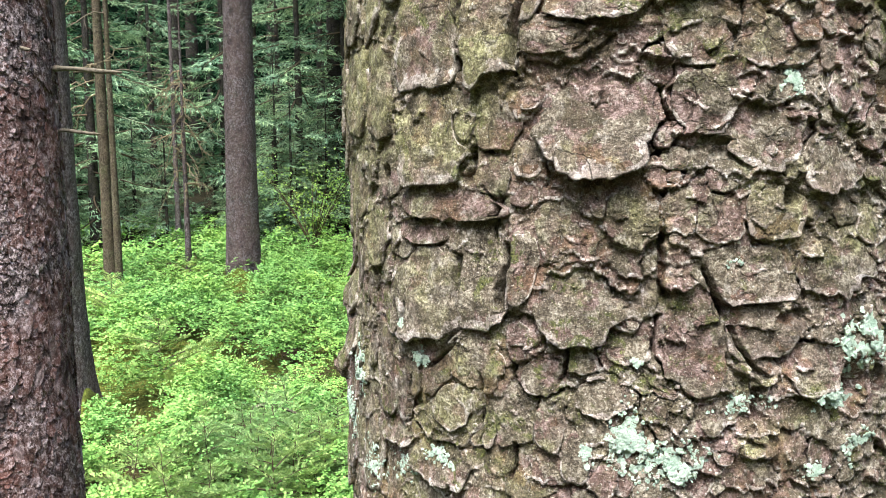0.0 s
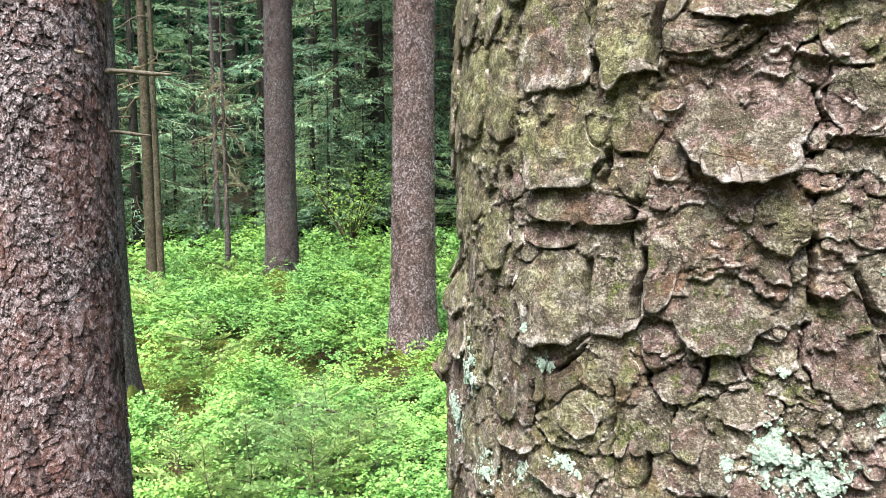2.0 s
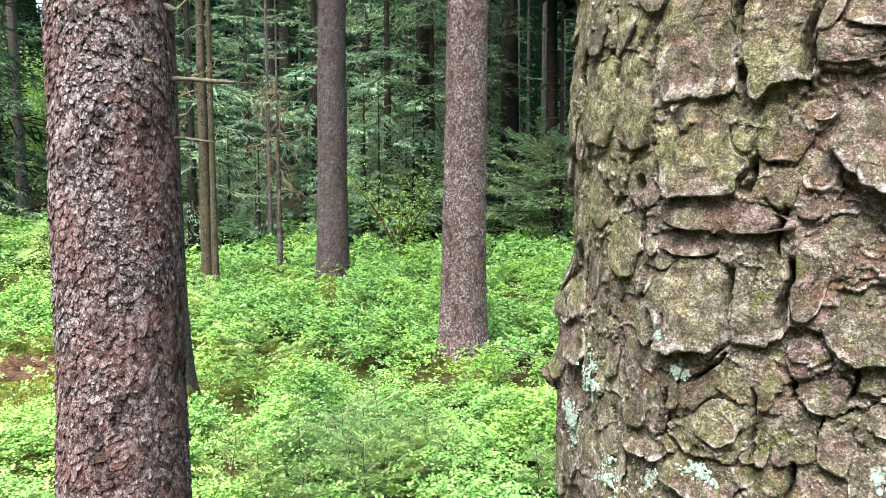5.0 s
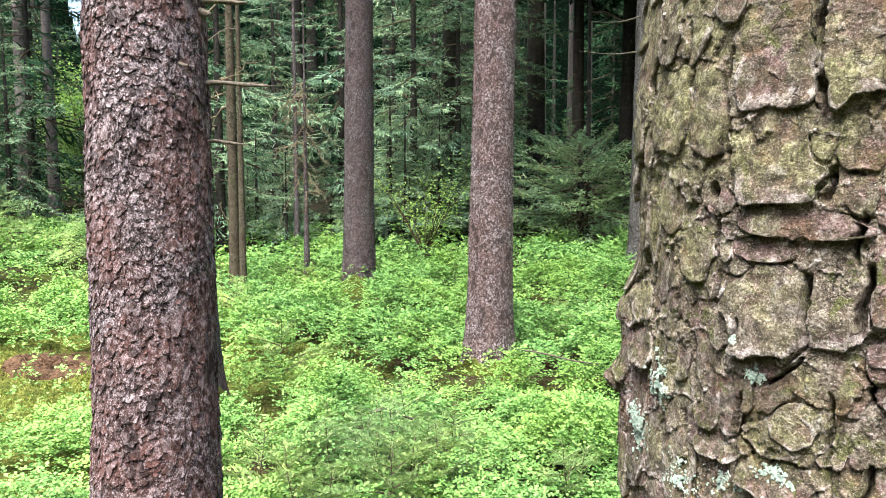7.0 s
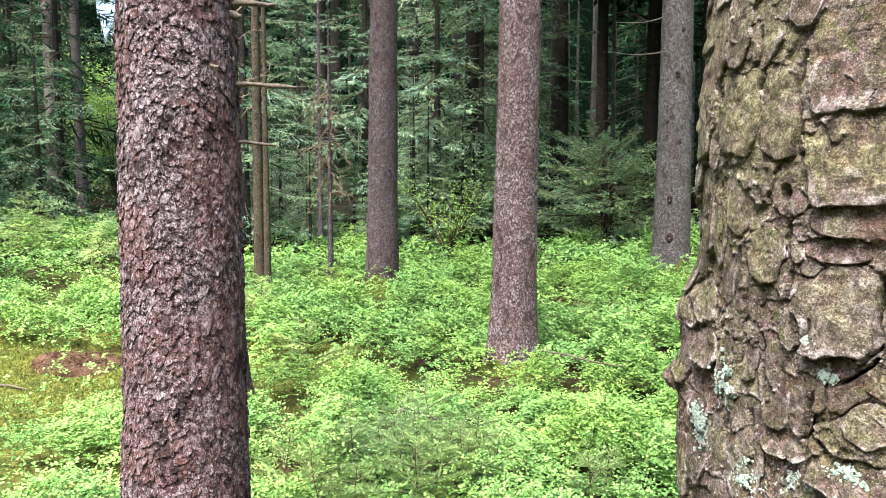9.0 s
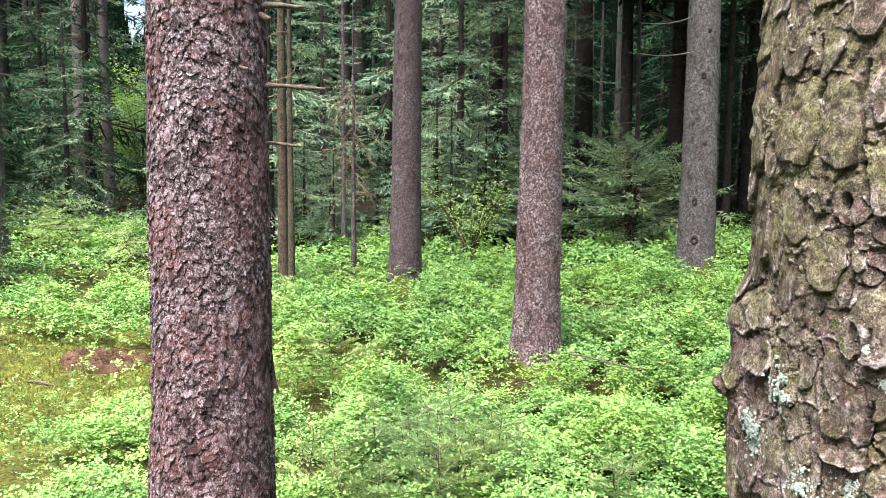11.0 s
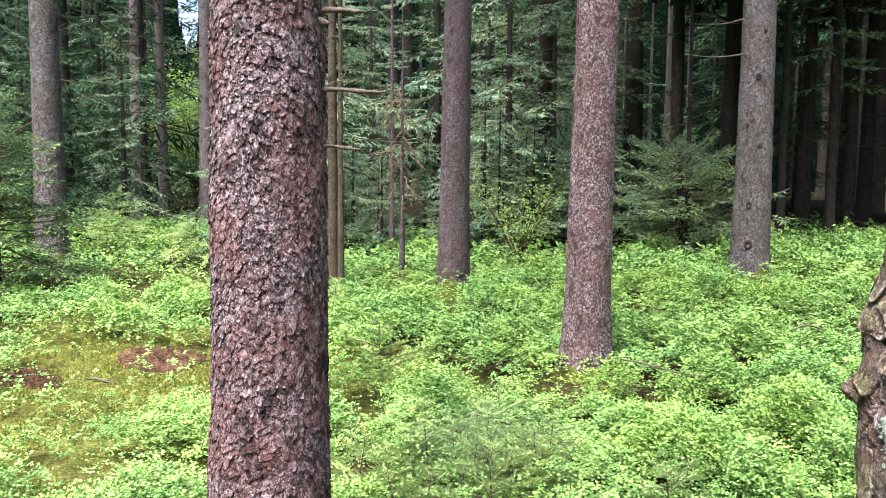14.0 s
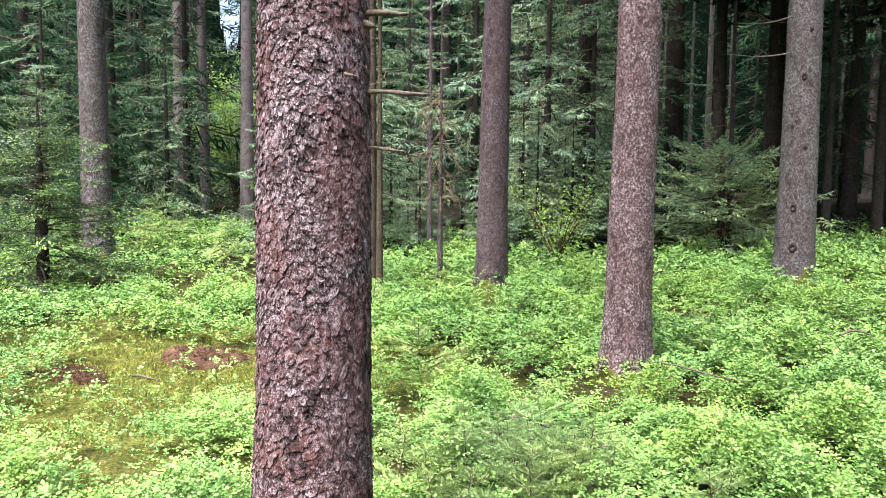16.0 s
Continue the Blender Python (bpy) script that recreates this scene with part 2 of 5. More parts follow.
MOSS = plain("green_moss", (0.031, 0.0434, 0.00496), (0.155, 0.167, 0.031), 80, 0.95, 1.0, 0.01)
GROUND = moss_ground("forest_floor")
LITTER = plain("brown_needles", (0.032, 0.0175, 0.0095), (0.185, 0.104, 0.058), 45, 0.95, 1.0, 0.02)
BERRY = leaf("bilberry_leaf", [(0.080, 0.175, 0.040), (0.165, 0.315, 0.076), (0.236, 0.40, 0.104), (0.30, 0.465, 0.130)], 0.55, 0.14, 0.14)
NEEDLE = leaf("spruce_needle", [(0.0174, 0.0465, 0.0223), (0.031, 0.0744, 0.0341), (0.0527, 0.108, 0.0496)], 0.65, 0.25, 0.03)
NEEDLE_TIP = leaf("spruce_new_growth", [(0.19, 0.30, 0.08), (0.31, 0.42, 0.125)], 0.6, 0.35, 0.2)
SAPLING = leaf("sapling_needle", [(0.19, 0.30, 0.105), (0.34, 0.47, 0.16), (0.54, 0.63, 0.24)], 0.6, 0.3, 0.15)
# paler copy of spruce_needle, with the daylight on the edge trees painted in
EDGE_NEEDLE = leaf("lit_edge_needle", [(0.046, 0.092, 0.052), (0.155, 0.255, 0.143), (0.47, 0.60, 0.36)], 0.55, 0.3, 0.18)
# darkened copy of spruce_needle: the wood's inner shade is in the colour
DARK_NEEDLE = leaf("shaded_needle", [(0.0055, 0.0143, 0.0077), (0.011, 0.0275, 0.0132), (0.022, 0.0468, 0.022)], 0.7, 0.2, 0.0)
BUSH_NEEDLE = leaf("bush_needle", [(0.11, 0.175, 0.085), (0.21, 0.30, 0.145), (0.34, 0.43, 0.23)], 0.6, 0.3, 0.12)
MOSS_TUFT = leaf("moss_tuft", [(0.085, 0.125, 0.020), (0.165, 0.215, 0.040), (0.25, 0.285, 0.065), (0.15, 0.13, 0.045)], 0.8, 0.2, 0.1)
DEEP_NEEDLE = leaf("deep_green_needle", [(0.030, 0.066, 0.032), (0.065, 0.120, 0.056), (0.12, 0.19, 0.09)], 0.6, 0.25, 0.1)
BEECH = leaf("young_leaf", [(0.25, 0.44, 0.09), (0.42, 0.60, 0.16)], 0.5, 0.45)
PALE_TWIG = plain("pale_dry_twig", (0.0992, 0.0744, 0.0434), (0.248, 0.198, 0.13), 60, 0.85, 0.5, 0.002)
# near-black green: the dimness between far trees is put into the colour
FAR_GREEN = plain("distant_wood_gloom", (0.0009, 0.0021, 0.0014), (0.003, 0.0064, 0.0038), 0.35, 1.0, 0.0, 0.005, 0.0)


# ---- mesh helpers ----
def lattice(ix, iy, iz, seed):
    h = (ix * 374761393 + iy * 668265263 + iz * 2147483647 + seed * 974634777) & 0xFFFFFFFF
    h = ((h ^ (h >> 13)) * 1274126177) & 0xFFFFFFFF
    return ((h ^ (h >> 16)) & 0xFFFF) / 65535.0


def vnoise(p, scale, seed=0):
    """Smooth value noise, 0 to 1, for an (n, 3) array of places."""
    q = np.asarray(p, float) * scale + 1000.0
    i = np.floor(q).astype(np.int64)
    f = q - i
    f = f * f * (3 - 2 * f)
    out = 0.0
    for dx in (0, 1):
        wx = f[:, 0] if dx else 1 - f[:, 0]
        for dy in (0, 1):
            wy = f[:, 1] if dy else 1 - f[:, 1]
            for dz in (0, 1):
                wz = f[:, 2] if dz else 1 - f[:, 2]
                out = out + wx * wy * wz * lattice(i[:, 0] + dx, i[:, 1] + dy, i[:, 2] + dz, seed)
    return out


def fnoise(p, scale, octaves=3, seed=0):
    a, s, tot, out = 1.0, scale, 0.0, 0.0
    for k in range(octaves):
        out = out + a * vnoise(p, s, seed + k)
        tot += a
        a, s = a * 0.5, s * 2.03
    return out / tot


def mesh_from(name, verts, faces, mats, smooth=True, mat_of=None):
    """One mesh from a vertex array and a list of (n, k) arrays of faces."""
    verts = np.asarray(verts, np.float32)
    faces = [np.asarray(f, np.int32) for f in faces if len(f)]
    me = bpy.data.meshes.new(name)
    me.vertices.add(len(verts))
    me.vertices.foreach_set("co", verts.ravel())
    loops = np.concatenate([f.ravel() for f in faces])
    size = np.concatenate([np.full(len(f), f.shape[1], np.int32) for f in faces])
    start = np.concatenate([[0], np.cumsum(size)[:-1]]).astype(np.int32)
    me.loops.add(len(loops))
    me.loops.foreach_set("vertex_index", loops)
    me.polygons.add(len(size))
    me.polygons.foreach_set("loop_start", start)
    me.polygons.foreach_set("use_smooth", np.full(len(size), smooth))
    for m in mats if isinstance(mats, (list, tuple)) else [mats]:
        me.materials.append(m)
    if mat_of is not None:
        me.polygons.foreach_set("material_index", np.asarray(mat_of, np.int32))
    me.update(calc_edges=True)
    return me


def part(name, me, parent=None, label=""):
    ob = new(name, me)
    if parent is not None:
        ob.parent = parent
    return tagged(ob, label)


def empty(name, x, y, z, label, category, group="", kind=""):
    ob = new(name)
    ob.matrix_basis = pose(x, y, z)
    ob.empty_display_size = 0.2
    return tagged(ob, label, category, group, kind)


def tube(points, radii, seg=6):
    """Vertices and quads of a bent, tapered rod with a closed tip."""
    pts, radii = np.asarray(points, float), np.asarray(radii, float)
    d = np.gradient(pts, axis=0)
    d /= np.linalg.norm(d, axis=1)[:, None] + 1e-9
    ref = np.where(np.abs(d[:, 2:3]) > 0.9, [[1.0, 0, 0]], [[0, 0, 1.0]])
    a = np.cross(d, ref)
    a /= np.linalg.norm(a, axis=1)[:, None] + 1e-9
    b = np.cross(d, a)
    ang = np.linspace(0, 2 * np.pi, seg, endpoint=False)
    v = pts[:, None] + radii[:, None, None] * (a[:, None] * np.cos(ang)[:, None] + b[:, None] * np.sin(ang)[:, None])
    n = len(pts)
    i = np.arange(n - 1)[:, None] * seg
    j = np.arange(seg)
    k = (j + 1) % seg
    q = np.stack([i + j, i + k, i + seg + k, i + seg + j], -1).reshape(-1, 4)
    return v.reshape(-1, 3), q


class Heap:
    """Gathers vertices and faces of one mesh."""

    def __init__(self):
        self.v, self.f, self.m, self.n = [], {}, {}, 0

    def add(self, v, f, mat=0):
        v = np.asarray(v, float).reshape(-1, 3)
        f = np.asarray(f)
        self.v.append(v)
        self.f.setdefault(f.shape[1], []).append(f + self.n)
        self.m.setdefault(f.shape[1], []).append(np.full(len(f), mat) if np.isscalar(mat) else np.asarray(mat))
        self.n += len(v)

    def mesh(self, name, mats, smooth=True):
        ks = sorted(self.f)
        return mesh_from(name, np.concatenate(self.v), [np.concatenate(self.f[k]) for k in ks], mats, smooth, np.concatenate([np.concatenate(self.m[k]) for k in ks]))


def ground_z(x, y):
    """The height of the forest floor."""
    x, y = np.asarray(x, float), np.asarray(y, float)
    r = np.hypot(x, y)
    p = np.stack([x.ravel(), y.ravel(), 0 * x.ravel()], 1)
    und = (fnoise(p, 0.35, 2, 5) - 0.5).reshape(x.shape) * 0.22 + (fnoise(p, 1.7, 2, 9) - 0.5).reshape(x.shape) * 0.10
    return und * np.clip(r / 4, 0.2, 1.4) + np.clip(r - 4, 0, 26) * 0.033


# ---- ground ----
def build_ground():
    rad = np.concatenate([np.linspace(0, 14, 113), np.geomspace(14.3, 400, 60)])
    ang = np.linspace(0, 2 * np.pi, 260, endpoint=False)
    R, A = np.meshgrid(rad, ang, indexing="ij")
    x, y = R * np.sin(A), R * np.cos(A)
    z = ground_z(x, y)
    p = np.stack([x.ravel(), y.ravel(), 0 * x.ravel()], 1)
    z = z + ((fnoise(p, 9, 2, 3) - 0.5) * 0.05).reshape(z.shape)
    v = np.stack([x, y, z], -1).reshape(-1, 3)
    n = len(ang)
    i = np.arange(len(rad) - 1)[:, None] * n
    j = np.arange(n)
    k = (j + 1) % n
    q = np.stack([i + j, i + n + j, i + n + k, i + k], -1).reshape(-1, 4)
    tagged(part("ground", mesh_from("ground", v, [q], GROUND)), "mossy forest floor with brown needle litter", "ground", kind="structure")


build_ground()


# ---- trunks and bark ----
class Stem:
    """A tapered, slightly leaning and uneven trunk; places on it by angle and height."""

    def __init__(self, radius, height, flare=0.25, lean=(0.0, 0.0), rough=0.004, seed=0):
        self.r, self.h, self.flare, self.lean, self.rough, self.seed = radius, height, flare, lean, rough, seed

    def rad(self, a, z):
        a, z = np.broadcast_arrays(np.asarray(a, float), np.asarray(z, float))
        base = self.r * np.clip((self.h - z) / (self.h - 1.5), 0.04, 2)
        root = 1 + self.flare * np.exp(-np.clip(z, -0.3, 9) / 0.22) * (1 + 0.35 * np.cos(a * 4 + self.seed)) + 0.06 * np.exp(-np.clip(z, 0, 9) / 0.9)
        p = np.stack([np.cos(a) * self.r, np.sin(a) * self.r, z * 0.7], -1).reshape(-1, 3)
        bumps = (fnoise(p, 22, 3, self.seed) - 0.5).reshape(a.shape) * 2 * self.rough
        sway = (fnoise(p, 3, 2, self.seed + 7) - 0.5).reshape(a.shape) * 0.10 * self.r
        return base * root + bumps + sway

    def at(self, a, z, out=0.0):
        r = self.rad(a, z) + out
        return np.stack([np.cos(a) * r + self.lean[0] * z, np.sin(a) * r + self.lean[1] * z, z + 0 * r], -1)

    def mesh(self, name, mat, seg=40, step=0.05, fine_to=4.5):
        zs = np.concatenate([np.arange(-0.25, fine_to, step), np.linspace(fine_to, self.h, 24)])
        A, Z = np.meshgrid(np.linspace(0, 2 * np.pi, seg, endpoint=False), zs)
        v = self.at(A, Z).reshape(-1, 3)
        i = np.arange(len(zs) - 1)[:, None] * seg
        j = np.arange(seg)
        k = (j + 1) % seg
        return mesh_from(name, v, [np.stack([i + j, i + k, i + seg + k, i + seg + j], -1).reshape(-1, 4)], mat)

    def scales(self, heap, z0, z1, size, thick, seed, keep=1.0, skip=None, mat=0, sides=8, half=None, tall=1.0):
        """Loose, overlapping bark scales in uneven rows."""
        g = np.random.default_rng(seed)
        rows = np.arange(z0, z1, size * 0.80 * tall)
        n = int(2 * np.pi * self.r / (size * 0.92))
        A, Z = np.meshgrid(np.arange(n) / n * 2 * np.pi, rows)
        A = (A + (np.arange(len(rows)) % 2)[:, None] * np.pi / n).ravel() + g.normal(0, 0.34, A.size) * size / self.r
        Z = Z.ravel() + g.normal(0, 0.32, Z.size) * size
        ok = g.random(A.size) < keep
        if half is not None:
            ok &= np.cos(A - half) > -0.25
        if skip is not None:
            ok &= ~skip(A, Z)
        A, Z = A[ok], Z[ok]
        m = len(A)
        sz = size * g.lognormal(-0.05, 0.40, m)
        phi = np.linspace(0, 2 * np.pi, sides, endpoint=False)[None] + g.random((m, 1)) * 6.3
        rr = 0.5 * sz[:, None] * g.uniform(0.72, 1.22, (m, sides))
        u, v = np.cos(phi) * rr, np.sin(phi) * rr * tall * g.uniform(0.85, 1.35, (m, 1))
        lift = thick * g.uniform(0.35, 1.5, (m, 1)) * (0.62 - g.normal(0.50, 0.28, (m, 1)) * v / (tall * sz[:, None]) + g.normal(0, 0.30, (m, 1)) * u / sz[:, None])
        lo = self.at(A[:, None] + 0.9 * u / self.r, Z[:, None] + v * 0.9, -0.002)
        hi = self.at(A[:, None] + u / self.r, Z[:, None] + v, np.maximum(lift, thick * 0.12) + 0.0005)
        vert = np.concatenate([lo, hi], 1).reshape(-1, 3)
        b = np.arange(m)[:, None] * 2 * sides
        j = np.arange(sides)
        k = (j + 1) % sides
        heap.add(vert, np.stack([b + j, b + k, b + sides + k, b + sides + j], -1).reshape(-1, 4), mat)
        last = heap.n - len(vert)
        heap.f.setdefault(sides, []).append(b + sides + j + last)
        heap.m.setdefault(sides, []).append(np.full(m, mat))


# ---- spruce twigs ----
def diamonds(base, tip, width, side):
    """Flat leaf-shaped cards: (n,3) bases and tips, (n,) widths, (n,3) side directions."""
    mid = base * 0.55 + tip * 0.45
    w = side * width[:, None]
    v = np.stack([base, mid + w, tip, mid - w], 1).reshape(-1, 3)
    return v, np.arange(len(v)).reshape(-1, 4)


def unit(v):
    return v / (np.linalg.norm(v, axis=-1, keepdims=True) + 1e-9)


def branch(seed, twigs=13, cards=3, droop=0.22, tips=0.0, width=0.022, bare=0.12, hang=0.25, long=0.40, fringe=0.0):
    """One flat spruce branch of length 1 along x: a stem, side twigs and their needle sprays."""
    g = np.random.default_rng(seed)
    h = Heap()
    xs = np.linspace(0, 1, 7)
    curve = lambda x: np.stack([x, 0.05 * np.sin(x * 5 + seed), -droop * x ** 1.3 + 0.10 * x ** 4], -1)
    v, q = tube(curve(xs), 0.012 * (1.05 - xs), 3)
    h.add(v, q, 0)
    x = np.repeat(np.linspace(bare, 0.97, twigs), 2) + g.normal(0, 0.015, twigs * 2)
    sgn = np.tile([1.0, -1.0], twigs)
    ln = (long * (1 - x).clip(0) ** 0.75 + 0.09) * g.uniform(0.7, 1.2, len(x))
    ang = np.radians(g.normal(52, 9, len(x)))
    d = unit(np.stack([np.cos(ang), sgn * np.sin(ang), g.normal(-hang, 0.16, len(x))], -1))
    o = curve(x)
    side0 = unit(np.cross(d, [[0, 0, 1.0]]) + g.normal(0, 0.35, d.shape))
    v, q = diamonds(o, o + d * ln[:, None], np.full(len(x), width * (0.55 if fringe else 1.0)), side0)
    h.add(v, q, 1)
    for c in range(cards - 1):
        s = (-1.0) ** c
        t = g.uniform(0.12, 0.85, len(x))
        b = o + d * (ln * t)[:, None]
        dd = unit(d * 0.75 + side0 * s * 0.75 + g.normal(0, 0.12, d.shape) - np.array([0, 0, 0.15]))
        l2 = ln * (1 - t) * 0.65 + 0.05 if not fringe else fringe * g.uniform(0.6, 1.4, len(x))
        if fringe:
            dd = unit(dd + np.array([0, 0, -0.18]))
        tip = b + dd * l2[:, None]
        v, q = diamonds(b, tip, np.full(len(x), width * 0.85), unit(np.cross(dd, [[0, 0, 1.0]]) + g.normal(0, 0.4, d.shape)))
        h.add(v, q, 1)
        if tips:
            pick = g.random(len(x)) < tips
            v, q = diamonds((b * 0.25 + tip * 0.75)[pick], (tip + dd * 0.03)[pick], np.full(pick.sum(), width * 1.5), unit(np.cross(dd, [[0, 0, 1.0]]))[pick])
            if len(v):
                h.add(v + np.array([0, 0, 0.006]), q, 2)
    return np.concatenate(h.v), h


def needle_branch(seed, twigs=9, per=40, needle=0.07, lighter=0.25):
    """A small sapling branch of length 1 with single needles."""
    g = np.random.default_rng(seed)
    h = Heap()
    xs = np.linspace(0, 1, 5)
    curve = lambda x: np.stack([x, 0 * x, 0.10 * x - 0.22 * x ** 2], -1)
    v, q = tube(curve(xs), 0.018 * (1.1 - xs), 3)
    h.add(v, q, 0)
    lines = [(np.zeros(3), curve(np.array([1.0]))[0], 1.0)]
    for i, x in enumerate(np.linspace(0.25, 0.85, twigs)):
        a = np.radians(g.normal(48, 8)) * (1 if i % 2 else -1)
        o = curve(np.array([x]))[0]
        ln = 0.42 * (1 - x) + 0.16
        lines.append((o, o + np.array([np.cos(a), np.sin(a), g.normal(-0.05, 0.12)]) * ln, ln))
    for o, e, ln in lines:
        m = max(8, int(per * ln * 2))
        t = np.repeat(g.random(m), 1)
        d = unit((e - o)[None])
        side = unit(np.cross(d, [[0, 0, 1.0]]))
        up = np.cross(side, d)
        a = g.uniform(-0.5, np.pi + 0.5, m)[:, None]
        rad = side * np.cos(a) + up * np.sin(a)
        b = o + (e - o) * t[:, None]
        nd = unit(d * 0.7 + rad)
        w = unit(np.cross(nd, rad + 0.2)) * 0.014
        v = np.stack([b - w, b + w, b + nd * needle * g.uniform(0.7, 1.2, (m, 1))], 1).reshape(-1, 3)
        h.add(v, np.arange(3 * m).reshape(-1, 3), np.where((t > 0.72) & (g.random(m) < lighter * 2.5), 2, 1))
    return np.concatenate(h.v), h


def spray(heap, tpl, origin, az, pitch, length, roll=0.0, flat=1.0):
    """Puts a branch template into a heap."""
    v, h = tpl
    ca, sa, cp, sp, cr, sr = np.cos(az), np.sin(az), np.cos(pitch), np.sin(pitch), np.cos(roll), np.sin(roll)
    m = np.array([[ca, -sa, 0], [sa, ca, 0], [0, 0, 1]]) @ np.array([[cp, 0, -sp], [0, 1, 0], [sp, 0, cp]]) @ np.array([[1, 0, 0], [0, cr, -sr], [0, sr, cr]])
    w = (v * [1, 1, flat] * length) @ m.T + origin
    heap.v.append(w)
    for k in h.f:
        heap.f.setdefault(k, []).extend(f + heap.n for f in h.f[k])
        heap.m.setdefault(k, []).extend(h.m[k])
    heap.n += len(w)


COARSE_BRANCH = [branch(120 + i, 11, 4, 0.22 + 0.05 * i, 0.0, 0.015, 0.08, 0.22, 0.32) for i in range(5)]
EDGE_BRANCH = [branch(150 + i, 18, 11, 0.16 + 0.05 * i, 0.0, 0.0085, 0.06, 0.14, 0.30, 0.055) for i in range(5)]
# broad sprays for high crowns out of view, added only to cast shade
SHADE_BRANCH = [branch(170 + i, 10, 4, 0.25, 0.0, 0.026, 0.12, 0.25, 0.36) for i in range(4)]
MID_BRANCH = [branch(200 + i, 16, 10, 0.12 + 0.04 * i, 0.06, 0.0085, 0.10, 0.08, 0.36, 0.06) for i in range(4)]
TIP_BRANCH = [branch(300 + i, 15, 9, 0.10 + 0.03 * i, 0.35, 0.0085, 0.10, 0.06, 0.36, 0.06) for i in range(4)]
SAP_BRANCH = [needle_branch(400 + i) for i in range(4)]


def foliage(name, seed, z0, z1, reach, count, kinds, mats, stem_r=0.05, tilt=-0.08, low=0.35, top_pow=0.8):
    """All living branches of one crown, from height z0 to z1."""
    g = np.random.default_rng(seed)
    h = Heap()
    for i in range(count):
        f = (i + g.random()) / count
        z = z0 + (z1 - z0) * f
        shape = min(1.0, low + (1 - low) * f / 0.18) * (1 - f) ** top_pow
        ln = max(0.10 * reach, reach * shape * g.uniform(0.75, 1.2))
        az = i * 2.39996 + g.normal(0, 0.35)
        spray(h, kinds[g.integers(len(kinds))], [np.cos(az) * stem_r, np.sin(az) * stem_r, z], az, tilt + 0.55 * f ** 2 + g.normal(0, 0.16), ln, g.normal(0, 0.32))
    return h.mesh(name, mats)


def dead_twigs(tree, seed, z0, z1, count, reach, stem_r, mat, droop=0.3, forks=2):
    """Dry, leafless lower branches."""
    g = np.random.default_rng(seed)
    for i in range(count):
        h = Heap()
        az, z, ln = g.random() * 6.283, g.uniform(z0, z1), reach * g.uniform(0.35, 1.0)
        t = np.linspace(0, 1, 6)
        bend, dr = g.normal(0, 0.35 if droop < 1 else 1.1), droop * g.uniform(-0.1, 1.3)
        a = az + bend * t
        r = stem_r * 0.7 + ln * t
        pts = np.stack([np.cos(a) * r, np.sin(a) * r, z - dr * ln * t ** 1.6 + 0.04 * ln * np.sin(7 * t)], -1)
        h.add(*tube(pts, (0.0095 if droop > 1 else 0.0062) * (1.15 - t) * (0.6 + ln), 4))
        for k in range(forks):
            p = pts[2 + k % 3]
            e = p + np.array([np.cos(az + g.normal(0, 0.9)), np.sin(az + g.normal(0, 0.9)), g.normal(-0.5, 0.4)]) * ln * 0.45
            m = (p + e) / 2 + g.normal(0, 0.03, 3)
            h.add(*tube([p, m, e], np.array([0.003, 0.0025, 0.001]) * (1.9 if droop > 1 else 1.0), 3))
        part("dry_branch", h.mesh("dry_branch", mat), tree)


NEEDLES = [TWIG, NEEDLE, NEEDLE_TIP]


def tall_spruce(x, y, radius, height, mat, label, seed, flare=0.25, lean=(0, 0), scale=None, seg=40, crown_from=8.0, dead=0, moss=0.0, group="tall spruces", step=0.05, crown=56, reach=2.6, top=3.2):
    """A grown spruce: trunk, loose bark scales, dry twigs and a high crown."""
    z = float(ground_z(x, y))
    tree = empty("spruce_tree", x, y, z, label, "tree", group)
    st = Stem(radius, height, flare, lean, 0.0035, seed)
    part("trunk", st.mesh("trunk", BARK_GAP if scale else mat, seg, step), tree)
    if scale:
        h = Heap()
        st.scales(h, -0.05, top, scale, scale * 0.24, seed + 1, 0.97, sides=7, half=math.atan2(-y, -x))
        tagged(part("loose_bark", h.mesh("loose_bark", mat, False), tree), kind="stuff")
    if dead:
        dead_twigs(tree, seed, 1.6, 6.5, dead, 1.1, radius, TWIG)
    if moss:
        part("moss_cushion", moss_collar(st, seed, moss), tree, "green moss round the root flare")
    if crown:
        ob = part("crown", foliage("crown", seed, crown_from, height - 0.3, reach, crown, SHADE_BRANCH if reach > 3 else COARSE_BRANCH, [TWIG, DARK_NEEDLE, NEEDLE_TIP]), tree)
        ob.location = (lean[0] * crown_from, lean[1] * crown_from, 0)
    return tree, st


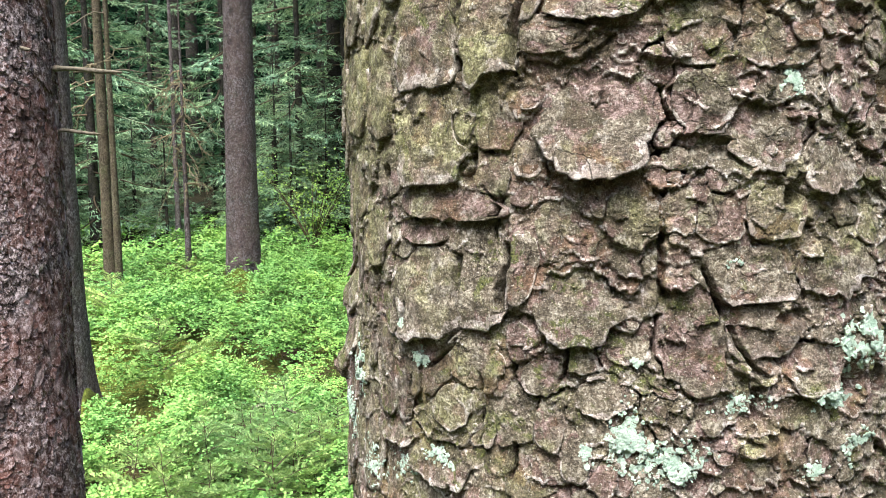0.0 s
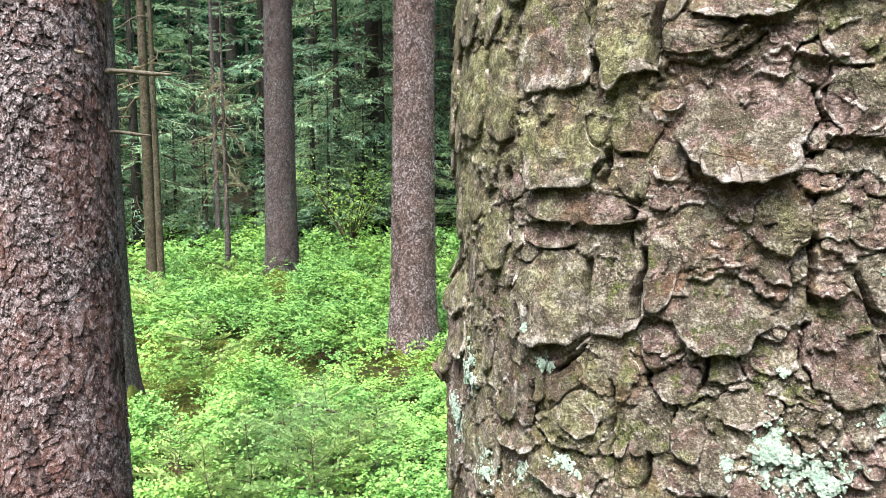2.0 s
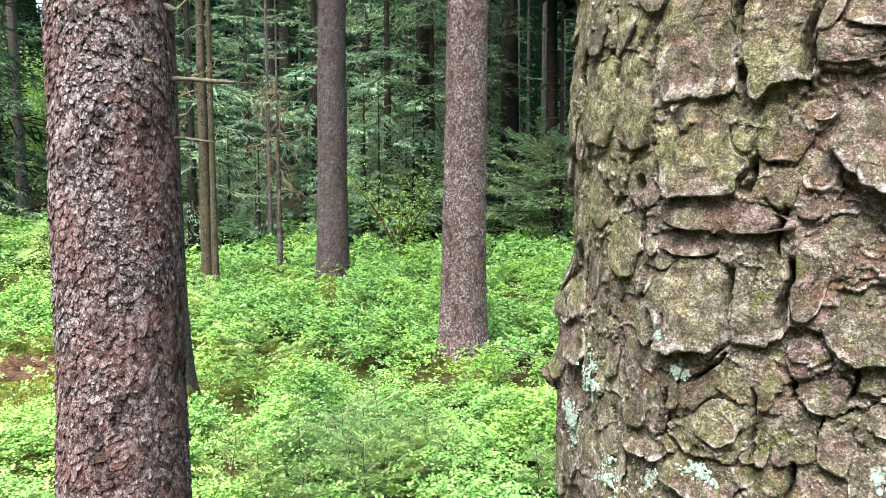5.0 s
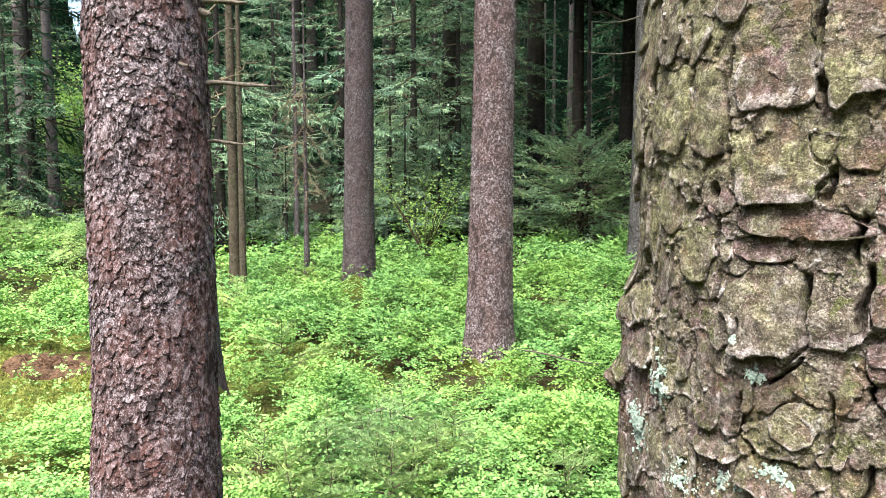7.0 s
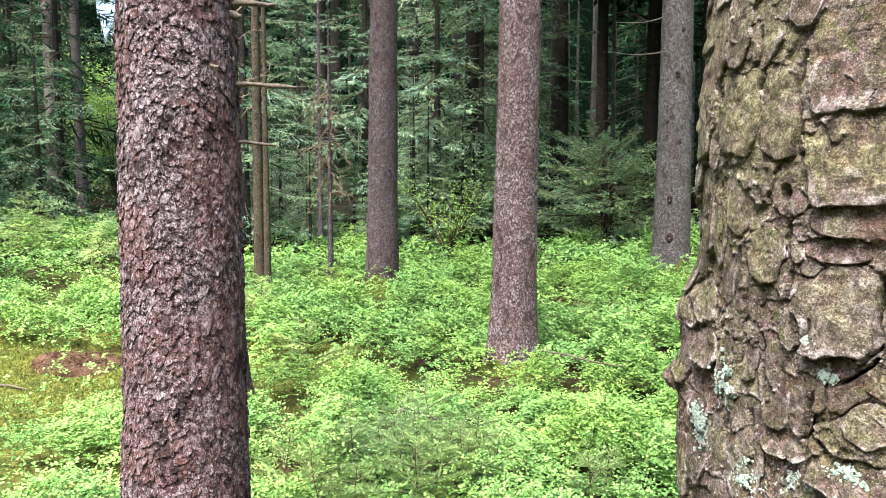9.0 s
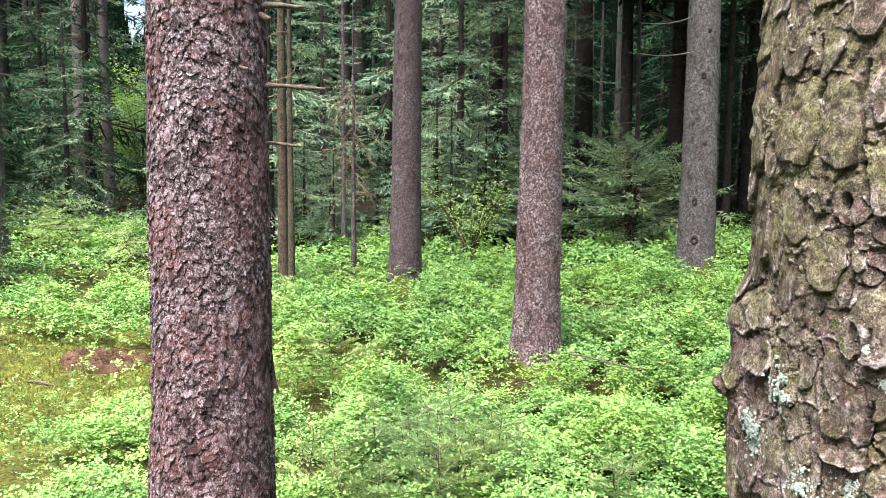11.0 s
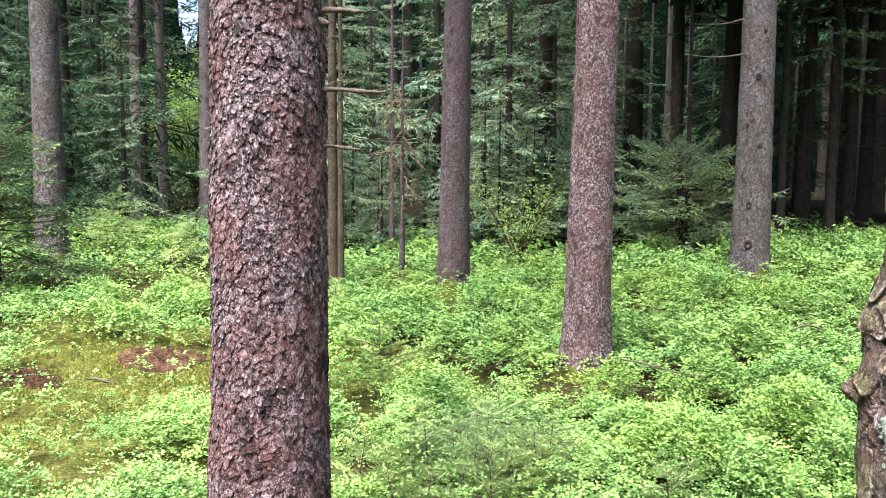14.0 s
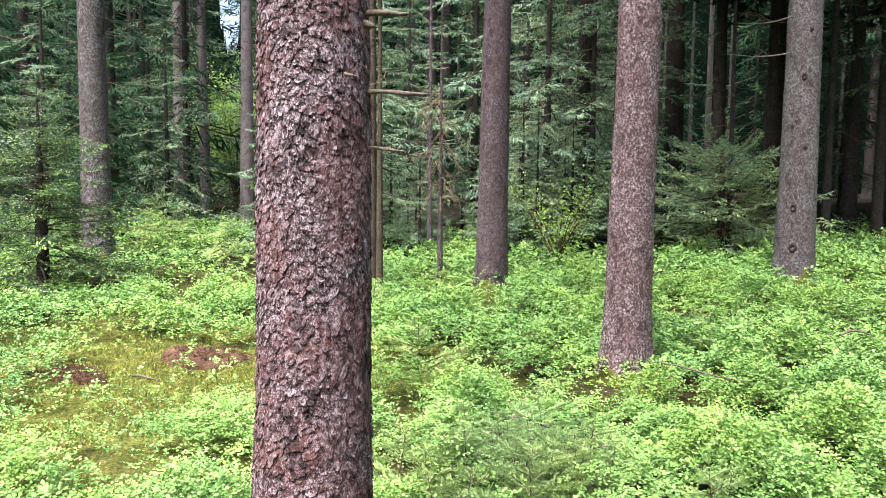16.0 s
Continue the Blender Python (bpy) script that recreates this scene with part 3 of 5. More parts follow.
def moss_collar(st, seed, top):
    """Moss that creeps up the root flare."""
    seg, rows = 48, 14
    A, T = np.meshgrid(np.linspace(0, 2 * np.pi, seg, endpoint=False), np.linspace(0, 1, rows))
    p = np.stack([np.cos(A), np.sin(A), 0 * A], -1).reshape(-1, 3)
    hi = (top * (0.25 + 1.3 * fnoise(p, 2.2, 3, seed) ** 1.5)).reshape(A.shape)
    Z = -0.05 + (hi + 0.05) * T
    q = np.stack([np.cos(A) * 0.3, np.sin(A) * 0.3, Z], -1).reshape(-1, 3)
    out = (fnoise(q, 26, 3, seed + 3).reshape(A.shape) * 0.035 + 0.006) * np.sqrt(np.clip(1 - T, 0, 1)) + 0.002
    out[-1] = -0.01
    v = st.at(A, Z, out).reshape(-1, 3)
    i = np.arange(rows - 1)[:, None] * seg
    j = np.arange(seg)
    k = (j + 1) % seg
    return mesh_from("moss_cushion", v, [np.stack([i + j, i + k, i + seg + k, i + seg + j], -1).reshape(-1, 4)], MOSS)


# the big scaly spruce beside the path of the camera
def build_scaly_spruce():
    x, y = -1.131, 1.966
    tree, st = tall_spruce(x, y, 0.153, 19, BARK_B, "grey-brown spruce with coarse flaking bark and dead stubs", 11, 0.3, (0.004, 0.003), None, 96, 10.0, 0, 0.0, "tall spruces", 0.016, 26, 2.2)
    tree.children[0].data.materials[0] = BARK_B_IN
    g = np.random.default_rng(5)
    facing = math.atan2(-y, -x + 0.05)
    z0 = tree.location.z
    near = lambda a, z: (np.abs((a - facing + np.pi) % (2 * np.pi) - np.pi) < 0.62) & (z > 1.22 - z0) & (z < 1.66 - z0)
    h = Heap()
    # small scales on the weather side, long plates parted by upright fissures on the other
    smooth_side = lambda a, z: (a - facing + np.pi) % (2 * np.pi) - np.pi > 0.25 + 0.3 * np.sin(z * 5)
    st.scales(h, 0.35, 2.3, 0.0140, 0.0040, 21, 0.70, lambda a, z: near(a, z) | smooth_side(a, z), half=facing)
    st.scales(h, 0.35, 2.3, 0.0200, 0.0048, 22, 0.20, smooth_side, half=facing)
    st.scales(h, 0.35, 2.3, 0.0190, 0.0056, 23, 0.72, lambda a, z: near(a, z) | ~smooth_side(a, z), half=facing, tall=2.3)
    st.scales(h, 0.35, 2.3, 0.0140, 0.0045, 24, 0.18, lambda a, z: ~smooth_side(a, z), half=facing)
    tagged(part("loose_bark", h.mesh("loose_bark", BARK_B, False), tree), kind="stuff")
    kinds = []
    for i in range(14):
        one = Heap()
        s = Stem(0.155, 400, 0, (0, 0), 0.0, 3)
        s.rad = lambda a, z: 0.155 + 0 * (a + z)
        n, ph = 9, np.linspace(0, 2 * np.pi, 9, endpoint=False)
        rr = 0.0108 * g.uniform(0.72, 1.22, n)
        u, v = np.cos(ph) * rr, np.sin(ph) * rr * g.uniform(0.9, 1.3)
        tilt, skew = g.normal(0.14, 0.16), g.normal(0, 0.2)
        lev = lambda f: np.stack([f * u, 0.155 * (np.cos(f * u / 0.155) - 1) + 0 * u, f * v], -1)
        top = 0.0026 * g.uniform(0.6, 1.6)
        lo, hi, mid = lev(0.9), lev(1.0), lev(0.55)
        lo[:, 1] -= 0.003
        hi[:, 1] += np.maximum(0.0006, top - tilt * v + skew * u)
        mid[:, 1] += np.maximum(0.001, top * 1.15 - 0.5 * tilt * 0.55 * v)
        j = np.arange(n)
        k = (j + 1) % n
        one.add(np.concatenate([lo, hi, mid]), np.concatenate([np.stack([j, j + n, k + n, k], -1), np.stack([j + n, j + 2 * n, k + 2 * n, k + n], -1)]), 0)
        one.f[n] = [np.arange(2 * n, 3 * n)[::-1][None]]
        one.m[n] = [np.zeros(1, int)]
        kinds.append(one.mesh("bark_flake", BARK_B, False))
    made = 0
    for row, z in enumerate(np.arange(1.22 - z0, 1.66 - z0, 0.0225)):
        for a in np.arange(-0.62, 0.62, 0.098):
            if made >= 300:
                break
            aa = facing + a + (row % 2) * 0.05 + g.normal(0, 0.03)
            zz = z + g.normal(0, 0.007)
            p = st.at(np.array([aa]), np.array([zz]))[0]
            ob = part("bark_flake", kinds[g.integers(len(kinds))], tree)
            ob.matrix_basis = pose(*p, g.normal(0, 4), g.normal(0, 14), math.degrees(aa) - 90) @ Matrix.Diagonal((g.uniform(0.7, 1.2), 1.0, g.uniform(0.8, 1.3) * (1.55 if a > 0.25 else 1.0), 1.0))
            made += 1
    # dead stubs on the side away from the light
    for zz, ln, r0, az, dr in ((1.745, 0.165, 0.0068, 0.15, -0.01), (1.592, 0.105, 0.0052, 0.18, -0.02), (1.955, 0.12, 0.009, 0.12, 0.02), (1.925, 0.03, 0.012, 0.02, 0.0), (1.78, 0.04, 0.005, -0.55, 0.02)):
        t = np.linspace(0, 1, 7)
        z = zz - z0
        b = st.at(np.array([az]), np.array([z]), -0.02)[0]
        d = np.array([math.cos(az), math.sin(az), dr])
        pts = b + d * (t * (ln + 0.02))[:, None] + np.stack([0 * t, 0 * t, 0.004 * np.sin(5 * t)], -1)
        v, q = tube(pts, r0 * np.array([1.35, 1.1, 0.95, 0.9, 0.85, 0.7, 0.35]), 8)
        v = v + (fnoise(v, 90, 2, 4) - 0.5)[:, None] * 0.004
        part("branch_stub", mesh_from("branch_stub", v, [q], DEADWOOD), tree, "dry grey broken branch stub")


build_scaly_spruce()
tall_spruce(-0.492, 5.56, 0.146, 20, BARK_C, "pinkish-brown straight spruce trunk in the bilberries", 12, 0.24, (0.012, 0.0), 0.0135, 64, 10.0, 0, 0.10, step=0.03, top=3.0, crown=26, reach=2.2)
tall_spruce(-2.265, 8.82, 0.165, 21, BARK_E, "dark brown mossy-footed spruce trunk", 13, 0.16, (0.010, 0.0), 0.019, 48, 8.0, 0, 0.22, top=3.9)
grey_tree, grey_stem = tall_spruce(1.15, 10.19, 0.205, 22, BARK_D, "silver-grey spruce trunk with old knots", 14, 0.30, (0.0, 0.0), 0.020, 56, 9.0, 0, 0.35, reach=2.0, top=4.3, crown=24)
tall_spruce(-8.02, 9.05, 0.185, 21, BARK_D, "grey spruce trunk beside a young spruce", 15, 0.25, (-0.002, 0.0), 0.024, 48, 8.5, 0, 0.2, top=4.7)
tall_spruce(-2.075, 4.10, 0.15, 19, BARK_E, "dark spruce standing close behind another trunk", 16, 0.75, (0.0, 0.0), None, 40, 9.0, 0, 0.30)


# old knots and two long dry twigs on the silver-grey trunk
def knots(tree, st, x, y):
    face = math.atan2(-y, -x - 0.1)
    for a, z, w, h in ((-0.16, 1.05, 0.035, 0.055), (-0.10, 0.58, 0.045, 0.065), (0.10, 2.57, 0.035, 0.045), (0.38, 3.1, 0.025, 0.03), (0.30, 1.75, 0.022, 0.028), (-0.42, 2.0, 0.022, 0.028)):
        n, rows = 14, 6
        P, T = np.meshgrid(np.linspace(0, 2 * np.pi, n, endpoint=False), np.linspace(0.05, 1, rows))
        out = 0.020 * np.sin(np.clip(1 - T, 0, 0.75) / 0.75 * np.pi) * (1 + 0.3 * np.cos(3 * P)) - 0.004 * (T > 0.95) + 0.001
        v = st.at(face + a + T * np.cos(P) * w / st.r, z + T * np.sin(P) * h, out).reshape(-1, 3)
        i = np.arange(rows - 1)[:, None] * n
        j = np.arange(n)
        k = (j + 1) % n
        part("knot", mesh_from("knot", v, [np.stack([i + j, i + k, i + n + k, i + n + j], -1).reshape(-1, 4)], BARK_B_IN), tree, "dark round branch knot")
    for z, ln, up in ((2.86, 0.75, 0.03), (3.28, 0.6, 0.16)):
        t = np.linspace(0, 1, 8)
        pts = np.stack([-0.15 - ln * t, -0.12 - 0.1 * t, z - up * ln * t - 0.03 * np.sin(4 * t)], -1)
        part("dry_branch", mesh_from("dry_branch", *[(lambda q: (q[0], [q[1]]))(tube(pts, 0.009 * (1.15 - t), 5))][0], DEADWOOD), tree, "long pale dry twig")


knots(grey_tree, grey_stem, 1.15, 10.19)


# ---- the further wood ----
def forest():
    rows = [(-10.74, 15.72, 0.115, 17), (-11.18, 15.42, 0.15, 18), (-8.93, 14.51, 0.135, 18), (-10.51, 12.14, 0.11, 16),
            (-2.0, 14.85, 0.16, 18), (-0.39, 16.97, 0.20, 20), (2.19, 14.79, 0.065, 14), (2.88, 16.7, 0.13, 17), (3.16, 15.63, 0.085, 16),
            (1.77, 19.88, 0.21, 20), (0.54, 12.95, 0.038, 9), (3.9, 17.6, 0.12, 17), (4.6, 19.3, 0.14, 18), (0.6, 20.5, 0.16, 18)]
    for i, (x, y, r, hgt) in enumerate(rows):
        # trees at x > 0 get thickened unseen crowns to darken the wood there
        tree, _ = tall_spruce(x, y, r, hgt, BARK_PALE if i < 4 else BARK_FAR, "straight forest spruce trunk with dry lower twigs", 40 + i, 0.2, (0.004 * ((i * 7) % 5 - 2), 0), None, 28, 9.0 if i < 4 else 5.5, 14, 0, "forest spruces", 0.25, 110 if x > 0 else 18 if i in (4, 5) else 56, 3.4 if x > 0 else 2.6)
        if i == 8:
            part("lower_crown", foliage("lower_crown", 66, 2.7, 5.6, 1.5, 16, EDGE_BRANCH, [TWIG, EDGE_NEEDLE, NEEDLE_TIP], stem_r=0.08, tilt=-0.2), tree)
    g = np.random.default_rng(78)
    tall, put = [], [(r[0], r[1]) for r in rows]
    for i in range(4):
        hgt = 15.0 + 2 * i
        t = empty("forest_spruce", 0, 60 + i, 0, "tall spruce with a dense dark crown added to shade the wood", "tree", "forest spruces")
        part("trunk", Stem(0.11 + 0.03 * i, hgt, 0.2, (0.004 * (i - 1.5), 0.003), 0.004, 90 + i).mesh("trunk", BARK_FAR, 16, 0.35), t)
        # first two kinds: wide crowns above the view that block skylight
        part("crown", foliage("crown", 190 + i, 6.8 if i < 2 else 5.0, hgt, 3.4 if i < 2 else 2.6, 100 if i < 2 else 50, SHADE_BRANCH if i < 2 else COARSE_BRANCH, [TWIG, DARK_NEEDLE if i < 2 else NEEDLE, NEEDLE_TIP], stem_r=0.1, tilt=-0.2), t)
        dead_twigs(t, 95 + i, 1.4, 4.8, 8, 1.3, 0.12, TWIG)
        tall.append(t)
    for tries in range(3000):
        if len(put) > 66:
            break
        a, r = g.uniform(-55, 60), g.uniform(13.5, 44)
        x, y = -math.sin(radians(a)) * r, math.cos(radians(a)) * r
        if any((x - u) ** 2 + (y - v) ** 2 < 5 for u, v in put) or 30.5 < a < 34.5 or (a > 4 and r < 19):
            continue
        put.append((x, y))
        s = g.uniform(0.85, 1.2)
        m = pose(x, y, float(ground_z(x, y)) - 0.03, 0, 0, g.uniform(0, 360)) @ Matrix.Scale(s, 4)
        n = len(put) - len(rows) - 1
        if n < 4:
            tall[n].matrix_basis = m
        else:
            copy_thing(tall[n % 2 if a < 12 and r < 27 else 2 + n % 2], m).scale = (s, s, s)
    g = np.random.default_rng(77)
    kinds = []
    for i in range(8):
        hgt = (4.5, 6.5, 8.0, 3.2, 5.0, 7.5, 10.0, 12.0)[i]
        t = empty("young_spruce", 0, 60 + i, 0, "dense green young spruce at the wood's edge" if i < 4 else "dense dark spruce inside the wood", "tree", "young spruces")
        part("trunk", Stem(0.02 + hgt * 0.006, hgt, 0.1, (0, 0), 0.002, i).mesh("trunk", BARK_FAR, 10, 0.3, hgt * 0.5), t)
        if i < 4:
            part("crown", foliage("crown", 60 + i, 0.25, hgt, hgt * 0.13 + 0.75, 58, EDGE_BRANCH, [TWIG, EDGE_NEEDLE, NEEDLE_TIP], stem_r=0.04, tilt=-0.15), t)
        else:
            part("crown", foliage("crown", 60 + i, 0.25, hgt, hgt * 0.16 + 0.8, 60, COARSE_BRANCH, [TWIG, NEEDLE, NEEDLE_TIP], stem_r=0.04, tilt=-0.15), t)
        kinds.append(t)
    near, far = [], []
    for tries in range(6000):
        if len(near) >= 14 and len(far) >= 50:
            break
        a, r = g.uniform(-40, 56), g.uniform(13.0, 44)
        x, y = -math.sin(radians(a)) * r, math.cos(radians(a)) * r
        if (a < 5 and r < 25) or (30.3 < a < 34.6 and r < 45) or (a > 33 and r < 15.5):
            continue
        into = near if r < 23 else far
        if len(into) >= (14 if into is near else 50) or any((x - u) ** 2 + (y - v) ** 2 < 2.2 for u, v in near + far):
            continue
        into.append((x, y))
    for x, y, kind, size in ((-5.35, 12.05, 1, 1.15), (-2.52, 13.97, 2, 1.05), (-6.05, 10.9, 3, 1.0), (-10.5, 12.0, 5, 0.85), (-9.9, 11.2, 4, 0.7), (-2.7, 17.8, 1, 1.3), (-4.5, 16.4, 2, 1.2), (-1.75, 14.2, 2, 0.95), (-0.95, 15.9, 2, 1.1),
                             (-14.0, 17.8, 2, 1.1), (-10.1, 18.2, 2, 0.95), (-13.6, 19.2, 2, 1.2), (-9.0, 17.0, 1, 1.2), (-13.2, 21.3, 0, 1.0), (-14.6, 23.6, 1, 0.8), (-8.0, 16.6, 2, 1.1)):
        tree = copy_thing(kinds[kind], pose(x, y, float(ground_z(x, y)) - 0.05, 0, 0, 70 * kind + 31 * size) @ Matrix.Scale(size, 4))
        tree.scale = (size, size, size)
    for i in range(40):
        a, r, size = radians(g.uniform(3, 27)), g.uniform(13.2, 18.5), g.uniform(0.28, 0.55)
        x, y = -math.sin(a) * r, math.cos(a) * r
        tree = copy_thing(kinds[i % 4], pose(x, y, float(ground_z(x, y)) - 0.03, 0, 0, 50 * i))
        tree.scale = (size * 1.3, size * 1.3, size)
    for group, first in ((near, 0), (far, 4)):
        for i, (x, y) in enumerate(group):
            s = g.uniform(0.8, 1.25)
            m = pose(x, y, float(ground_z(x, y)) - 0.05, 0, 0, g.uniform(0, 360)) @ Matrix.Scale(s, 4)
            if i < 4:
                kinds[first + i].matrix_basis = m
            else:
                copy_thing(kinds[(4 if x < -9 else first) + int(g.integers(4))], m).scale = (s, s, s)


forest()


def far_wood():
    """Foliage of the deep wood: hanging sprays too far off to tell apart."""
    g = np.random.default_rng(55)
    h = Heap()
    for i in range(110):
        a, r = radians(g.uniform(-180, 180) if i > 74 else g.uniform(-42, 58)), g.uniform(40, 57)
        x, y = -math.sin(a) * r, math.cos(a) * r
        hgt = g.uniform(14, 24)
        if i > 95:
            a, r = radians(g.uniform(29, 36)), g.uniform(40, 55)
            x, y = -math.sin(a) * r, math.cos(a) * r
        if 30.8 < math.degrees(a) < 34.2:
            hgt = g.uniform(7.0, 10.0)
        n = 1000 if i <= 74 or i > 95 else 100
        f = g.random(n) ** 0.8
        az = g.uniform(0, 6.283, n)
        rad = (hgt * 0.16 + 1.2) * (1 - f) * g.uniform(0.2, 1, n)
        o = np.stack([x + np.cos(az) * rad, y + np.sin(az) * rad, 0.3 + hgt * f], 1)
        d = unit(np.stack([np.cos(az), np.sin(az), g.normal(-0.7, 0.4, n)], 1))
        v, q = diamonds(o, o + d * g.uniform(0.12, 0.34, (n, 1)), g.uniform(0.015, 0.035, n), unit(np.cross(d, [[0, 0, 1.0]]) + g.normal(0, 0.4, (n, 3))))
        h.add(v, q, 0)
        t = np.linspace(0, 1, 4)
        v, q = tube(np.stack([x + 0 * t, y + 0 * t, -0.5 + hgt * t], -1), 0.2 * (1.1 - t), 6)
        h.add(v, q, 1)
    tagged(part("far_wood", h.mesh("far_wood", [DARK_NEEDLE, BARK_FAR], False)), "spruces deep inside the wood, needles darkened for its shade", "forest", kind="stuff")


far_wood()


def backdrop():
    n, rows = 5760, 6
    A, T = np.meshgrid(np.linspace(0, 2 * np.pi, n, endpoint=False), np.linspace(0, 1, rows))
    p = np.stack([np.cos(A) * 3, np.sin(A) * 3, 0 * A], -1).reshape(-1, 3)
    spikes = 9 * np.abs(fnoise(p * [20, 20, 1], 1.6, 3, 8).reshape(A.shape) - 0.5)
    # raised all round, unseen behind the camera too, to hold off low skylight
    top = 22 + 16 * fnoise(p, 1.6, 3, 2).reshape(A.shape)
    az = (np.degrees(A) + 360) % 360
    ragged = (fnoise(p * [300, 300, 1], 1.0, 3, 4).reshape(A.shape) - 0.5) * 1.1 + (fnoise(p * [60, 60, 1], 1.0, 2, 6).reshape(A.shape) - 0.5) * 0.8
    dip = np.clip((np.abs(az - 32.3) + ragged * 0.6) / 1.5, 0, 1) ** 2
    top = (11.0 + 0.12 * spikes + 1.2 * ragged) * (1 - dip) + (top + spikes) * dip
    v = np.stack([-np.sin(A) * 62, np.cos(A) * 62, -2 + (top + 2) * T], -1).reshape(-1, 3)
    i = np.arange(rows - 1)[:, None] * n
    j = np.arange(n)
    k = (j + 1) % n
    tagged(part("backdrop", mesh_from("backdrop", v, [np.stack([i + j, i + k, i + n + k, i + n + j], -1).reshape(-1, 4)], FAR_GREEN)), "near-black wall of distant forest, raised to block low skylight", "forest", kind="structure")


backdrop()


# ---- bilberry carpet ----
def domes(x, y, cell, seed):
    """Rounded humps scattered about one to a cell: 0 between them, 1 on top."""
    out = np.zeros(len(x))
    cx, cy = np.floor(x / cell).astype(np.int64), np.floor(y / cell).astype(np.int64)
    for dx in (-1, 0, 1):
        for dy in (-1, 0, 1):
            i, j = cx + dx + 5000, cy + dy + 5000
            px = (i - 5000 + 0.15 + 0.7 * lattice(i, j, i * 0, seed)) * cell
            py = (j - 5000 + 0.15 + 0.7 * lattice(i, j, i * 0, seed + 1)) * cell
            rad = cell * (0.30 + 0.32 * lattice(i, j, i * 0, seed + 2))
            top = 0.45 + 0.55 * lattice(i, j, i * 0, seed + 3)
            out = np.maximum(out, top * np.sqrt(np.clip(1 - ((x - px) ** 2 + (y - py) ** 2) / rad ** 2, 0, 1)))
    return out


def cover(x, y):
    """How thickly bilberries stand (0 to 1) and how tall."""
    p = np.stack([x, y, 0 * x], 1)
    n = fnoise(p, 0.55, 3, 31)
    bare = np.exp(-(((x + 3.7) / 2.1) ** 2 + ((y - 4.75) / 1.25) ** 2) ** 2)
    bare = bare * np.clip(1.35 - 1.1 * np.clip((fnoise(p, 1.5, 2, 37) - 0.5) * 6, 0, 1), 0, 1)
    bare = np.maximum(bare, np.exp(-(((x + 1.85) / 0.5) ** 2 + ((y - 4.35) / 0.4) ** 2) ** 2))
    bare = np.maximum(bare, 0.95 * np.exp(-(((x + 0.75) / 0.75) ** 2 + ((y - 3.42) / 0.42) ** 2) ** 2))
    bare = np.maximum(bare, 0.95 * np.exp(-(((x + 2.5) / 0.8) ** 2 + ((y - 3.0) / 0.42) ** 2) ** 2))
    for fx, fy, rx, ry in ((-0.47, 5.22, 0.42, 0.30), (-2.24, 8.40, 0.45, 0.40), (1.12, 9.70, 0.55, 0.45), (-0.84, 3.68, 0.42, 0.36)):
        bare = np.maximum(bare, 0.95 * np.exp(-(((x - fx) / rx) ** 2 + ((y - fy) / ry) ** 2) ** 2))
    wx, wy = x + (fnoise(p, 2.5, 2, 33) - 0.5) * 0.25, y + (fnoise(p + 9, 2.5, 2, 35) - 0.5) * 0.25
    hump = np.maximum(domes(wx, wy, 0.50, 61), 0.6 * domes(wx, wy, 0.27, 71))
    d = np.clip((n - 0.25) * 8, 0.15, 1) * (0.012 + 0.988 * np.clip((hump - 0.26 + 0.16 * np.clip((x + 2.2) / 1.2, 0, 1)) * 3.4, 0, 1)) * (1 - 0.985 * bare)
    dark = np.clip((np.hypot(x, y) - 12.5 + 2.6 * np.exp(-((x + 1.7) / 1.9) ** 2) - 2.2 * np.clip(x - 0.6, 0, 1) + 0.25 * np.minimum(x, 0)) / 3, 0, 1)
    return d * (1 - 0.9 * dark), 0.02 + 0.46 * hump * np.clip(n + 0.45, 0.6, 1.2)


